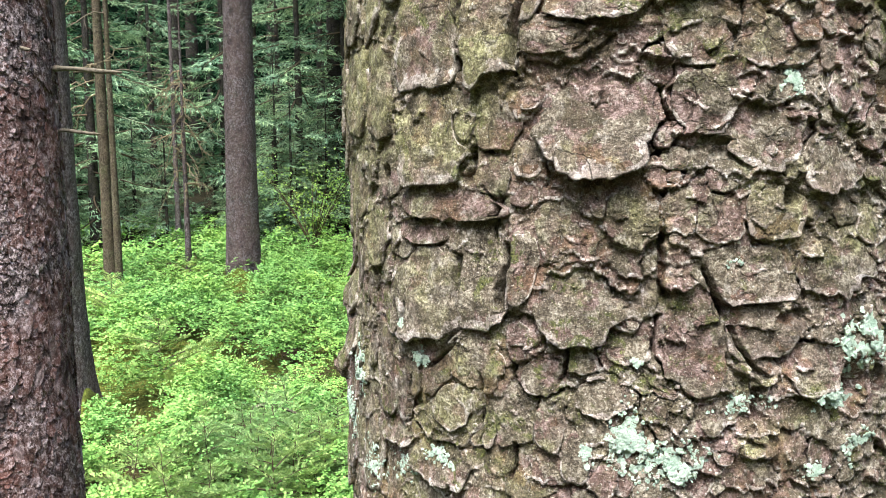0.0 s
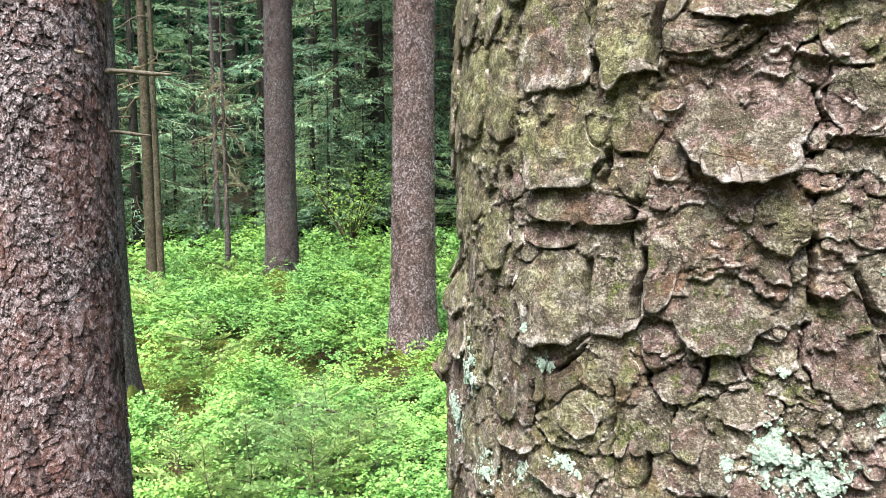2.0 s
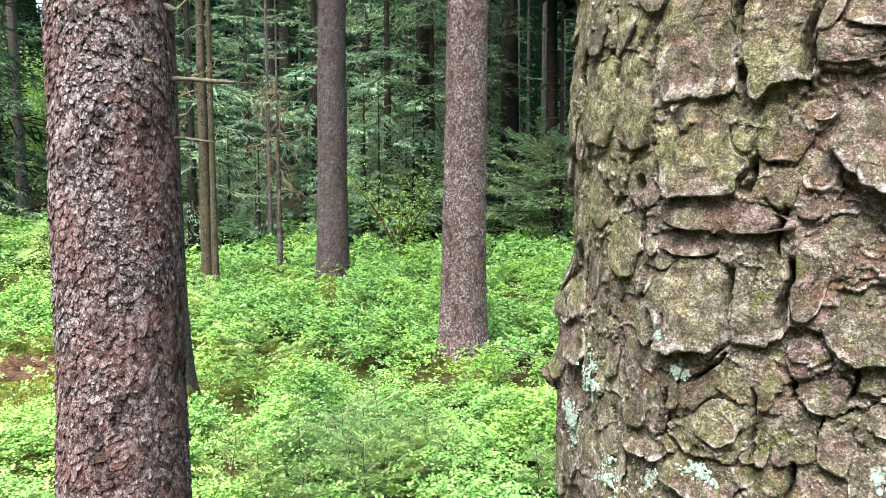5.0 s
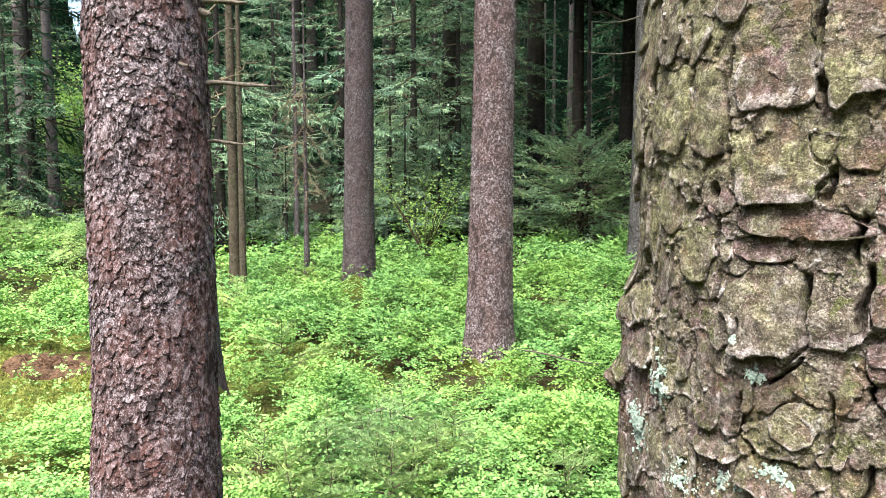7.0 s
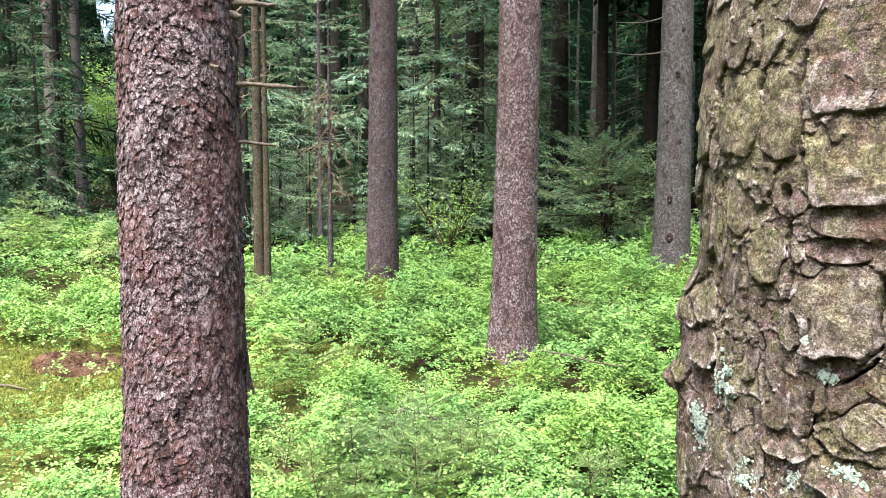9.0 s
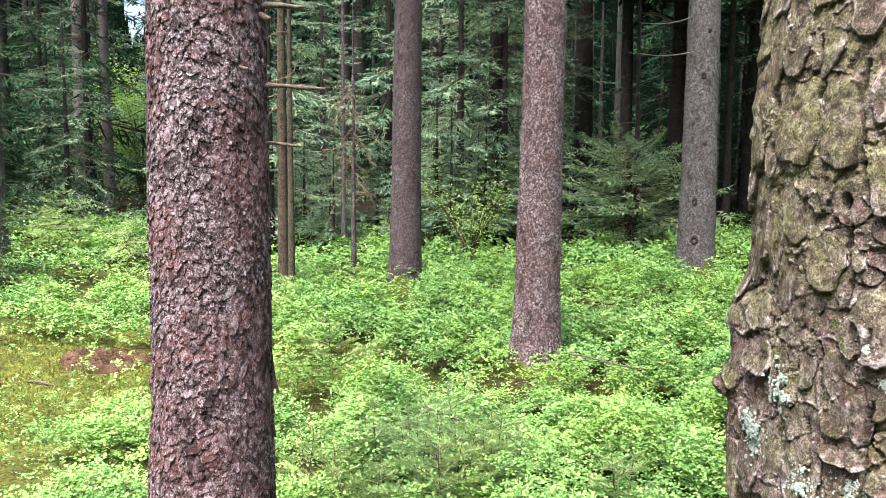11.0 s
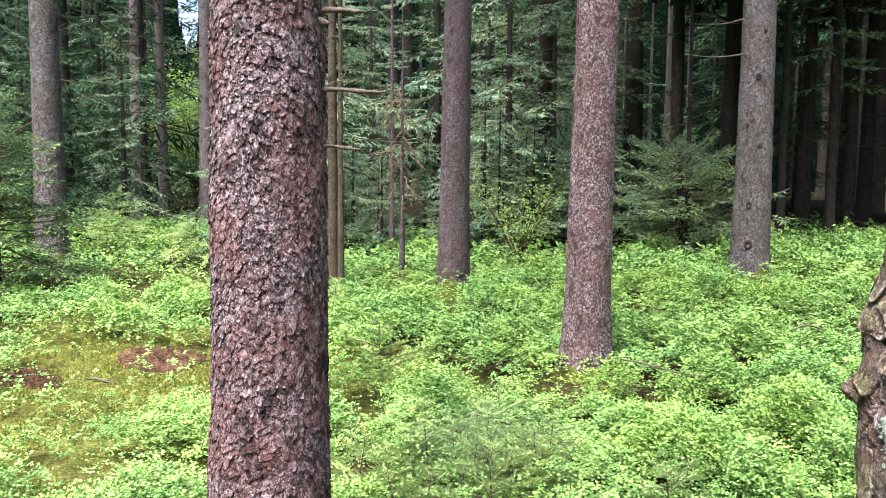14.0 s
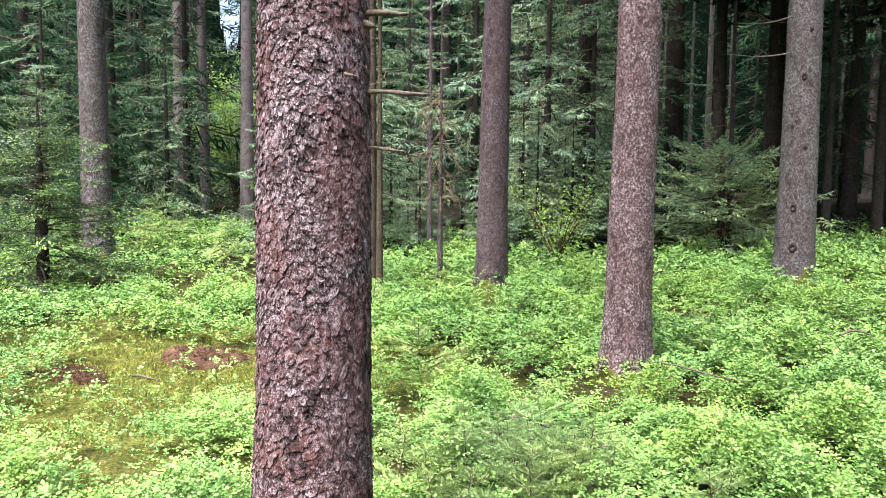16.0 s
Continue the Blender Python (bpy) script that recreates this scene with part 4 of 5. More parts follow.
def bilberries():
    g = np.random.default_rng(8)
    V, F = [], []
    total = 0
    for r0, r1, per, leaf_len in ((2.7, 5.2, 5400, 0.0175), (5.2, 9.5, 2000, 0.0245), (9.5, 18, 400, 0.042)):
        area = 0.5 * radians(90) * (r1 ** 2 - r0 ** 2)
        n = int(area * per)
        r = np.sqrt(g.uniform(r0 ** 2, r1 ** 2, n))
        a = np.radians(g.uniform(-37, 53, n))
        x, y = -np.sin(a) * r, np.cos(a) * r
        d, hgt = cover(x, y)
        ok = g.random(n) < d
        x, y, hgt = x[ok], y[ok], hgt[ok]
        n = len(x)
        z = ground_z(x, y) + hgt * (0.35 + 0.65 * g.random(n) ** 0.6)
        o = np.stack([x, y, z], 1)
        az = g.uniform(0, 6.283, n)
        d = unit(np.stack([np.cos(az), np.sin(az), g.normal(0.25, 0.35, n)], 1))
        side = unit(np.cross(d, [[0, 0, 1.0]]))
        up = np.cross(side, d)
        m = 7
        for i in range(m):
            s = 1 if i % 2 else -1
            b = o + d * (leaf_len * (0.55 * i + 0.2)) - up * (leaf_len * 0.02 * i * i)
            ld = unit(d * 0.55 + side * s * (0.85 if i < m - 1 else 0.1) + g.normal(0, 0.22, (n, 3)))
            ll = leaf_len * g.uniform(0.75, 1.2, (n, 1)) * (1.0 if i < m - 1 else 1.1)
            nn = unit(np.array([0, 0, 0.5]) + up * 0.5 + g.normal(0, 0.36, (n, 3)))
            w = unit(np.cross(ld, nn)) * ll * 0.40
            mid = b + ld * ll * 0.48 + nn * ll * 0.06
            V.append(np.stack([b, mid + w, b + ld * ll, mid - w], 1).reshape(-1, 3))
            k = np.arange(n)[:, None] * 4 + total
            F.append(np.concatenate([k + [0, 1, 2], k + [0, 2, 3]]))
            total += 4 * n
    # thinner growth all round
    n = 9000
    r, a = np.sqrt(g.uniform(0.6 ** 2, 14 ** 2, n)), g.uniform(0, 6.283, n)
    deg = (np.degrees(a) + 180) % 360 - 180
    ok = (r < 2.7) | (deg < -37) | (deg > 53)
    r, a = r[ok], a[ok]
    x, y = -np.sin(a) * r, np.cos(a) * r
    d, hgt = cover(x, y)
    ok = g.random(len(x)) < d
    x, y, hgt = x[ok], y[ok], hgt[ok]
    n = len(x)
    o = np.stack([x, y, ground_z(x, y) + hgt * 0.7], 1)
    for i in range(7):
        d = unit(g.normal(0, 1, (n, 3)) * [1, 1, 0.25])
        b = o + g.normal(0, 0.05, (n, 3)) * [1, 1, 0.4]
        w = unit(np.cross(d, [[0, 0, 1.0]])) * 0.022
        V.append(np.stack([b, b + d * 0.03 + w, b + d * 0.06, b + d * 0.03 - w], 1).reshape(-1, 3))
        k = np.arange(n)[:, None] * 4 + total
        F.append(np.concatenate([k + [0, 1, 2], k + [0, 2, 3]]))
        total += 4 * n
    tagged(part("bilberry_carpet", mesh_from("bilberry_carpet", np.concatenate(V), [np.concatenate(F)], BERRY, False)), "bright green bilberry shrubs covering the forest floor", "shrubs", kind="stuff")


bilberries()


def moss_carpet():
    """Short tufts of moss and dry stalks on the open ground between the shrubs."""
    g = np.random.default_rng(28)
    n = 170000
    r, a = np.sqrt(g.uniform(2.6 ** 2, 9.0 ** 2, n)), np.radians(g.uniform(-30, 52, n))
    x, y = -np.sin(a) * r, np.cos(a) * r
    dens, _ = cover(x, y)
    clump = fnoise(np.stack([x, y, 0 * x], 1), 3.2, 3, 45)
    ok = (dens < 0.10) & (g.random(n) < np.clip((clump - 0.34) * 5, 0, 1))
    x, y, clump = x[ok], y[ok], clump[ok]
    n = len(x)
    o = np.stack([x, y, ground_z(x, y) + 0.005 + 0.05 * np.clip(clump - 0.4, 0, 1)], 1)
    up = unit(np.stack([g.normal(0, 0.55, n), g.normal(0, 0.55, n), np.ones(n)], 1))
    wide = unit(np.cross(up, g.normal(0, 1, (n, 3)))) * g.uniform(0.003, 0.007, (n, 1))
    v = np.stack([o - wide, o + wide, o + up * g.uniform(0.010, 0.034, (n, 1))], 1).reshape(-1, 3)
    tagged(part("moss_carpet", mesh_from("moss_carpet", v, [np.arange(3 * n).reshape(-1, 3)], MOSS_TUFT, False)), "yellow-green moss tufts on the open forest floor", "moss", kind="stuff")


moss_carpet()


# ---- young spruces and saplings in the clearing ----
def bushy_spruce(x, y, height, reach, seed, kinds, mats, label, count=70, tilt=-0.1, low=0.7, sink=0.0, name="spruce_bush", top_pow=0.6, z0=0.08):
    tree = empty(name, x, y, float(ground_z(x, y)) - sink, label, "young tree")
    part("trunk", Stem(0.012 + height * 0.009, height, 0.1, (0, 0), 0.001, seed).mesh("trunk", BARK_FAR, 8, 0.15, height * 0.6), tree)
    part("crown", foliage("crown", seed, z0, height, reach, count, kinds, mats, stem_r=0.02, tilt=tilt, low=low, top_pow=top_pow), tree)
    return tree


flat_bush = bushy_spruce(0.40, 12.46, 1.62, 1.3, 501, MID_BRANCH, [TWIG, BUSH_NEEDLE, NEEDLE_TIP], "bushy flat-topped young spruce with drooping branches", 64, 0.10, 0.85, top_pow=0.20, z0=0.40)
dead_twigs(flat_bush, 511, 0.15, 0.9, 14, 1.0, 0.03, TWIG, 0.5, 4)
bushy_spruce(-7.62, 9.98, 1.0, 0.75, 502, TIP_BRANCH, [TWIG, SAPLING, NEEDLE_TIP], "light green young spruce in the clearing", 50)
bushy_spruce(-6.34, 9.65, 0.75, 0.6, 503, TIP_BRANCH, [TWIG, SAPLING, NEEDLE_TIP], "small light green spruce in the clearing", 40)
bushy_spruce(-6.85, 6.85, 2.35, 1.05, 504, TIP_BRANCH, [TWIG, DEEP_NEEDLE, NEEDLE_TIP], "young spruce with bright yellow-green shoot tips", 96, -0.02, 0.9)
bushy_spruce(-10.3, 8.6, 5.5, 1.6, 505, MID_BRANCH, [TWIG, NEEDLE, NEEDLE_TIP], "dense young spruce with pale shoot tips", 120, -0.12, 0.8)


def saplings():
    kinds = []
    for i in range(4):
        h = Heap()
        g = np.random.default_rng(600 + i)
        t = np.linspace(0, 1, 6)
        h.add(*tube(np.stack([0.01 * np.sin(4 * t + i), 0.01 * np.cos(3 * t), 0.34 * t - 0.04], -1), 0.0045 * (1.2 - t), 5), 0)
        for k in range(15):
            f = (k + 0.5) / 15
            spray(h, SAP_BRANCH[k % 4], [0, 0, 0.04 + 0.27 * f], k * 2.4 + g.normal(0, 0.3), 0.15 + 0.5 * f, (0.21 * (1 - f) + 0.05) * g.uniform(0.8, 1.2))
        kinds.append(h.mesh("sapling", [TWIG, SAPLING, NEEDLE_TIP]))
    g = np.random.default_rng(9)
    spots = [(-1.80, 4.95, 1.6), (0.25, 5.9, 1.35), (0.05, 6.4, 1.2), (-2.6, 6.3, 0.9), (-4.9, 7.5, 1.2), (1.3, 7.8, 1.0)]
    for i in range(34):
        spots.append((g.normal(-0.75, 0.36), g.normal(3.34, 0.20), g.uniform(0.85, 1.2)))
    for i in range(10):
        spots.append((g.uniform(-5.5, -2.8), g.uniform(6.2, 9.5), g.uniform(0.8, 1.5)))
    for i, (x, y, s) in enumerate(spots):
        ob = part("spruce_sapling", kinds[i % 4])
        ob.matrix_basis = pose(x, y, float(ground_z(x, y)) + 0.02, g.normal(0, 6), g.normal(0, 6), g.uniform(0, 360)) @ Matrix.Scale(s, 4)
        tagged(ob, "knee-low spruce sapling with soft green needles", "sapling", "spruce saplings")


saplings()


# ---- poles, dead wood, litter ----
def thin_pole(x, y, radius, height, seed, label, mat, dead=10, reach=0.6, z0=1.0, lean=(0, 0), droop=0.55):
    tree = empty("thin_spruce", x, y, float(ground_z(x, y)), label, "tree", "thin dying spruces")
    part("trunk", Stem(radius, height, 0.1, lean, 0.002, seed).mesh("trunk", mat, 12, 0.12, height * 0.7), tree)
    dead_twigs(tree, seed, z0, height * (0.85 if droop < 1 else 0.62), dead, reach, radius, PALE_TWIG if droop > 1 else DEADWOOD, droop, 3 if droop < 1 else 5)


thin_pole(-3.28, 7.86, 0.030, 7.0, 701, "thin dead spruce pole with dry twigs", BARK_POLE, 14, 0.55, 1.6)
thin_pole(-3.42, 7.98, 0.052, 9.0, 702, "slim spruce pole with hanging dry twigs", BARK_POLE, 22, 0.45, 1.9, droop=1.3)
thin_pole(-3.08, 9.42, 0.024, 4.0, 703, "dead young spruce with hanging pale twigs", BARK_E, 26, 0.40, 1.1, droop=1.9)
thin_pole(-4.17, 12.32, 0.035, 8.0, 704, "slim dark spruce pole", BARK_E, 12, 0.7, 1.0)


def fallen_sticks():
    for x0, y0, x1, y1, r, hop, lab in ((-0.945, 3.75, -0.725, 3.78, 0.0095, 0.03, "bent brown stick lying across the saplings"), (-0.30, 5.0, 0.25, 4.75, 0.0055, 0.02, "thin dry stick lying on the shrubs"),
                                        (-3.95, 5.45, -3.35, 5.35, 0.010, 0.02, "pale dry stick on the moss"), (-4.1, 4.75, -3.7, 4.70, 0.008, 0.02, "pale dry stick on the moss"), (0.9, 5.7, 1.15, 5.9, 0.008, 0.03, "pale dry stick among the shrubs")):
        t = np.linspace(0, 1, 9)
        x, y = x0 + (x1 - x0) * t, y0 + (y1 - y0) * t
        dens, tall = cover(x, y)
        lift = np.where(dens > 0.1, tall, 0)
        z = ground_z(x, y) + np.max(lift) * 0.9 + 0.01 + hop * np.sin(np.pi * t)
        if "bent" in lab:
            z = 0.315 - 0.035 * t + hop * np.sin(np.pi * t)
        v, q = tube(np.stack([x, y + 0.02 * np.sin(t * 6), z], -1), r * np.array([0.7, 1, 1, 1.05, 0.95, 0.9, 0.8, 0.7, 0.4]), 7)
        tagged(part("fallen_stick", mesh_from("fallen_stick", v, [q], DEADWOOD)), lab, "stick")


fallen_sticks()


def litter_heap(x, y, rx, ry, hgt, seed, label):
    g = np.random.default_rng(seed)
    n = 28
    U, W = np.meshgrid(np.linspace(-1, 1, n), np.linspace(-1, 1, n))
    X, Y = x + U * rx, y + W * ry
    top = hgt * np.clip(1.25 - 1.4 * (U ** 2 + W ** 2) - 1.3 * np.abs(fnoise(np.stack([X.ravel(), Y.ravel(), 0 * X.ravel() + 4], 1), 4, 3, seed).reshape(X.shape) - 0.4), 0, 1) ** 0.7 * (0.4 + 1.2 * fnoise(np.stack([X.ravel(), Y.ravel(), 0 * X.ravel()], 1), 7, 3, seed).reshape(X.shape))
    Z = ground_z(X, Y) + top + np.where(top < 0.002, -0.08, 0.004)
    i = np.arange(n - 1)[:, None] * n
    j = np.arange(n - 1)
    q = np.stack([i + j, i + j + 1, i + n + j + 1, i + n + j], -1).reshape(-1, 4)
    heap = empty("litter_heap", x, y, float(ground_z(x, y)), label, "litter")
    ob = part("needle_mound", mesh_from("needle_mound", np.stack([X - x, Y - y, Z - heap.location.z], -1).reshape(-1, 3), [q], LITTER), heap)
    h = Heap()
    lobes = g.uniform(0, 6.28, 3)
    for k in range(620):
        a, r = g.uniform(0, 6.28), g.random() ** 0.6
        r *= 0.80 + 0.22 * np.sin(2 * a + lobes[0]) + 0.16 * np.sin(3 * a + lobes[1]) + 0.10 * np.sin(7 * a + lobes[2])
        p = np.array([np.cos(a) * r * rx, np.sin(a) * r * ry])
        zz = float(ground_z(x + p[0], y + p[1])) - heap.location.z + hgt * max(1 - r * r, 0) * g.uniform(0.5, 1.0) + 0.012
        long = 0.012 + 0.10 * g.random() ** 3
        d = unit(np.array([g.normal(), g.normal(), g.normal(0, 0.45)])) * long
        bow = g.normal(0, 0.25, 3) * long
        w = g.uniform(0.0014, 0.0030)
        h.add(*tube([np.array([*p, zz]) - d, np.array([*p, zz + 0.008]) + bow, np.array([*p, zz]) + d], [w, w, w * 0.5], 4))
    tagged(part("twig_litter", h.mesh("twig_litter", LITTER), heap), kind="stuff")


litter_heap(-3.72, 5.25, 0.40, 0.30, 0.06, 31, "heap of red-brown needles and twigs on the moss")
litter_heap(-4.35, 4.55, 0.30, 0.18, 0.045, 32, "small heap of brown needles on the moss")
litter_heap(-0.12, 5.62, 0.22, 0.15, 0.08, 33, "dry needles and twigs beside a trunk foot")


def leafy_bush(x, y, height, reach, seed, stems=16, leaf_len=0.05, per=110, label="young broadleaf bush with sparse bright yellow-green leaves"):
    """A young broadleaf shrub with sparse bright leaves."""
    g = np.random.default_rng(seed)
    bush = empty("leafy_bush", x, y, float(ground_z(x, y)), label, "bush")
    lv = Heap()
    for i in range(stems):
        h = Heap()
        az, ln = g.uniform(0, 6.28), g.uniform(0.6, 1.0)
        t = np.linspace(0, 1, 6)
        pts = np.stack([np.cos(az) * reach * ln * t ** 1.4, np.sin(az) * reach * ln * t ** 1.4, height * ln * t], -1)
        h.add(*tube(pts, 0.010 * (1.1 - t), 4))
        part("stem", h.mesh("stem", TWIG), bush)
        m = per
        f = g.uniform(0.25, 1, m)
        b = np.stack([np.interp(f, t, pts[:, k]) for k in range(3)], 1) + g.normal(0, 0.14 * height / 1.5, (m, 3))
        d = unit(g.normal(0, 1, (m, 3)) * [1, 1, 0.4])
        lv.add(*diamonds(b, b + d * leaf_len, np.full(m, leaf_len * 0.3), unit(np.cross(d, [[0, 0, 1.0]]) + g.normal(0, 0.2, (m, 3)))))
    tagged(part("foliage", lv.mesh("foliage", BEECH, False), bush), kind="stuff")


leafy_bush(-1.95, 11.7, 1.75, 1.05, 41)
leafy_bush(-11.05, 17.5, 4.2, 1.2, 42, 30, 0.085, 170, "tall sunlit broadleaf bush with bright green leaves")


leafy_bush(-17.0, 27.3, 4.8, 1.7, 43, 40, 0.16, 170, "tall sunlit broadleaf bush with bright green leaves")
leafy_bush(-15.6, 26.4, 4.2, 1.4, 44, 30, 0.15, 150, "tall sunlit broadleaf bush with bright green leaves")


# ---- the near trunk, a hand's width from the lens ----
NEAR_X, NEAR_Y, NEAR_R = 0.058, 0.257, 0.091


def near_spruce():
    z0 = float(ground_z(NEAR_X, NEAR_Y))
    tree = empty("near_spruce", NEAR_X, NEAR_Y, z0, "rough-barked spruce trunk with lifting bark plates, moss and lichen", "tree")
    face = math.atan2(-NEAR_Y, -NEAR_X)
    core = NEAR_R - 0.0060

    def soft(x, lo, hi):
        t = np.clip((x - lo) / (hi - lo), 0, 1)
        return t * t * (3 - 2 * t)

    def wavy(a, z):
        """Slow waves of the stem, and the swelling low on its weather side."""
        a, z = np.broadcast_arrays(np.asarray(a, float), np.asarray(z, float))
        p = np.stack([np.cos(a) * core, np.sin(a) * core, z], -1).reshape(-1, 3)
        s, h = ((a - face + np.pi) % (2 * np.pi) - np.pi) * 9.1, z * 100
        swell = 0.0048 * soft(-s, 11.2, 14.0) * soft(-h, -148.2, -145.6) * soft(h, 100, 136)
        lump = 0.0065 * np.exp(-((s + 13.9) / 0.8) ** 2 - ((h - 143.1) / 0.42) ** 2) + 0.003 * np.exp(-((s + 13.6) / 1.0) ** 2 - ((h - 145.6) / 0.7) ** 2)
        return (fnoise(p, 26, 2, 71) - 0.5).reshape(a.shape) * 0.005 + swell + lump

    def on(a, z, out):
        r = core + wavy(a, z) + out
        return np.stack([np.cos(a) * r, np.sin(a) * r, z - z0 + 0 * r], -1)

    # plates: along the girth, height, half width, half height, lift of the lower edge (cm, mm), thickness, bluntness
    known = []

    def plate(s, z, w, h, lift=1.5, thick=2.6, blunt=2.6):
        known.append((s, z, w, h, lift, thick, blunt))

    plate(-5.30, 153.50, 1.02, 1.50, 2.5, 3.4, 3.4)
    plate(-3.19, 153.25, 0.80, 1.42, 2.2, 3.4, 3.0)
    plate(-1.45, 152.80, 0.90, 0.47, 0.6, 0.9)
    plate(-0.70, 153.55, 1.14, 0.50, 4.0, 3.2)
    plate(-2.08, 151.42, 0.36, 0.30, 2.6, 3.4)
    plate(-0.57, 151.02, 1.40, 1.38, 7.0, 4.2, 2.3)
    plate(-5.20, 150.58, 1.15, 1.08, 1.4, 3.2, 3.2)
    plate(-6.95, 149.92, 0.62, 0.64, 1.0, 3.2, 2.2)
    plate(-7.80, 148.14, 0.78, 0.74, 1.2, 3.4, 2.1)
    plate(-4.45, 149.12, 1.45, 0.36, 1.2, 3.2, 3.6)
    plate(-5.55, 148.31, 0.86, 0.32, 1.0, 3.6, 2.4)
    plate(-5.40, 146.82, 1.06, 1.13, 2.4, 4.0, 2.6)
    plate(-3.45, 147.38, 0.72, 1.16, 2.2, 3.6, 2.8)
    plate(-2.28, 147.60, 0.42, 0.98, 2.2, 2.6)
    plate(-1.17, 148.49, 0.74, 0.80, 0.3, 0.8, 2.2)
    plate(-0.95, 146.70, 1.02, 0.82, 3.4, 3.0, 2.2)
    plate(0.29, 148.86, 0.54, 0.58, 1.2, 2.4)
    plate(-0.50, 149.13, 0.20, 0.38, 2.5, 2.0)
    plate(1.76, 146.14, 0.67, 1.05, 1.0, 1.4, 3.0)
    plate(-0.22, 144.78, 0.58, 0.43, 1.8, 3.2)
    plate(-1.79, 145.08, 0.47, 0.36, 1.6, 2.2)
    plate(-4.81, 142.42, 1.15, 0.48, 2.6, 3.2)
    plate(-6.90, 142.78, 1.0, 0.30, 2.2, 2.6)
    plate(2.98, 147.55, 1.06, 0.60, 2.0, 2.0, 3.0)
    plate(3.30, 150.56, 0.79, 0.59, 1.6, 1.8)
    plate(-6.72, 146.03, 0.42, 0.44, 1.5, 3.0, 2.1)
    plate(-3.58, 145.26, 0.65, 0.62, 1.2, 2.0)
    plate(-2.49, 143.95, 0.51, 0.65, 1.2, 1.8)
    plate(-0.86, 145.63, 0.45, 0.36, 1.5, 1.8)
    plate(0.15, 145.93, 0.55, 0.38, 1.4, 2.0)
    plate(-5.03, 144.93, 0.60, 0.69, 1.2, 2.2)
    plate(1.32, 148.97, 0.39, 0.54, 1.4, 2.0)
    plate(2.27, 148.84, 0.55, 0.54, 1.6, 2.0)
    plate(1.65, 151.33, 0.71, 0.64, 1.4, 1.8)
    plate(5.02, 150.01, 0.79, 0.55, 2.0, 2.2)
    plate(3.55, 148.94, 0.74, 0.52, 1.6, 1.8)
    plate(5.36, 147.71, 1.00, 0.60, 2.0, 2.0)
    plate(3.33, 146.27, 0.80, 0.58, 1.6, 1.8)
    plate(4.97, 145.43, 0.80, 0.60, 2.4, 2.4)
    plate(0.79, 147.44, 0.24, 0.72, 1.4, 1.8)
    plate(1.62, 152.72, 0.70, 0.62, 1.4, 1.8)
    plate(3.13, 152.61, 0.44, 0.52, 2.0, 2.0)
    plate(-12.0, 155.20, 0.95, 0.94, 1.2, 3.4)
    plate(-11.8, 152.60, 0.90, 1.46, 1.0, 3.4, 3.2)
    plate(-11.5, 149.24, 0.72, 1.24, 1.4, 3.8, 2.2)
    plate(-9.30, 152.20, 0.95, 1.15, 1.0, 3.0, 3.2)
    plate(-7.40, 152.20, 0.60, 1.30, 1.0, 3.2, 3.2)
    plate(-11.9, 146.20, 0.95, 0.62, 2.0, 3.6)
    plate(-12.9, 145.60, 0.70, 0.50, 2.4, 3.4)
    plate(-11.2, 144.73, 0.80, 0.56, 2.2, 4.0)
    plate(-13.6, 143.05, 0.55, 0.34, 2.6, 4.2, 2.1)
    plate(-11.4, 142.90, 0.80, 0.75, 1.5, 3.0)
    plate(-11.6, 141.05, 0.80, 0.85, 1.5, 3.0)

    # deep upright fissures: along the girth at top and bottom, heights (cm), depth (mm)
    fissures = []

    def fissure(s0, z0_, s1, z1_, deep=5.0, wide=1.0):
        fissures.append((s0, z0_, s1, z1_, deep, wide))

    fissure(-4.22, 155.50, -4.00, 151.21, 7.0, 1.5)
    fissure(-6.74, 153.60, -6.63, 150.46, 7.0, 1.3)
    fissure(-2.33, 155.00, -2.48, 151.83, 6.5, 1.3)
    fissure(-3.76, 150.42, -3.88, 149.53, 6.5, 1.4)
    fissure(-6.77, 149.24, -6.99, 146.59, 6.0)
    fissure(-4.21, 147.87, -4.23, 145.80, 7.0, 1.5)
    fissure(-4.23, 145.80, -5.21, 144.78)
    fissure(-2.71, 148.22, -2.93, 146.22, 7.0, 1.5)
    fissure(-2.92, 149.38, -3.04, 148.07)
    fissure(-6.09, 146.48, -6.38, 145.46)
    fissure(1.00, 148.67, 1.02, 146.70, 4.5)
    fissure(1.02, 146.70, 0.83, 145.70, 4.0)
    fissure(-1.15, 145.85, -1.33, 144.93, 4.5)
    fissure(1.74, 147.81, 2.52, 146.45)
    fissure(2.52, 146.45, 3.48, 145.16, 4.5)
    fissure(-2.49, 143.44, -2.56, 142.32)
    fissure(-3.55, 145.06, -3.54, 142.25, 4.0)
    fissure(3.35, 145.04, 3.32, 144.02)
    fissure(-7.85, 145.83, -7.55, 143.81, 5.5)
    fissure(-10.31, 152.99, -10.48, 151.15, 6.0, 1.3)
    fissure(-10.30, 150.12, -10.32, 147.88, 6.0, 1.6)

    fissure(-8.60, 147.80, -8.90, 144.20, 5.0, 1.2)
    fissure(-9.90, 146.50, -9.60, 141.50, 5.0, 1.2)
    fissure(-8.30, 143.50, -8.00, 139.50, 5.0)
    fissure(-5.90, 144.60, -6.20, 141.20, 4.5)
    fissure(-4.50, 142.00, -4.30, 139.00, 5.0)
    fissure(-12.60, 151.00, -12.40, 147.60, 5.0, 1.4)
    fissure(-8.40, 154.50, -8.20, 150.80, 6.0, 1.2)

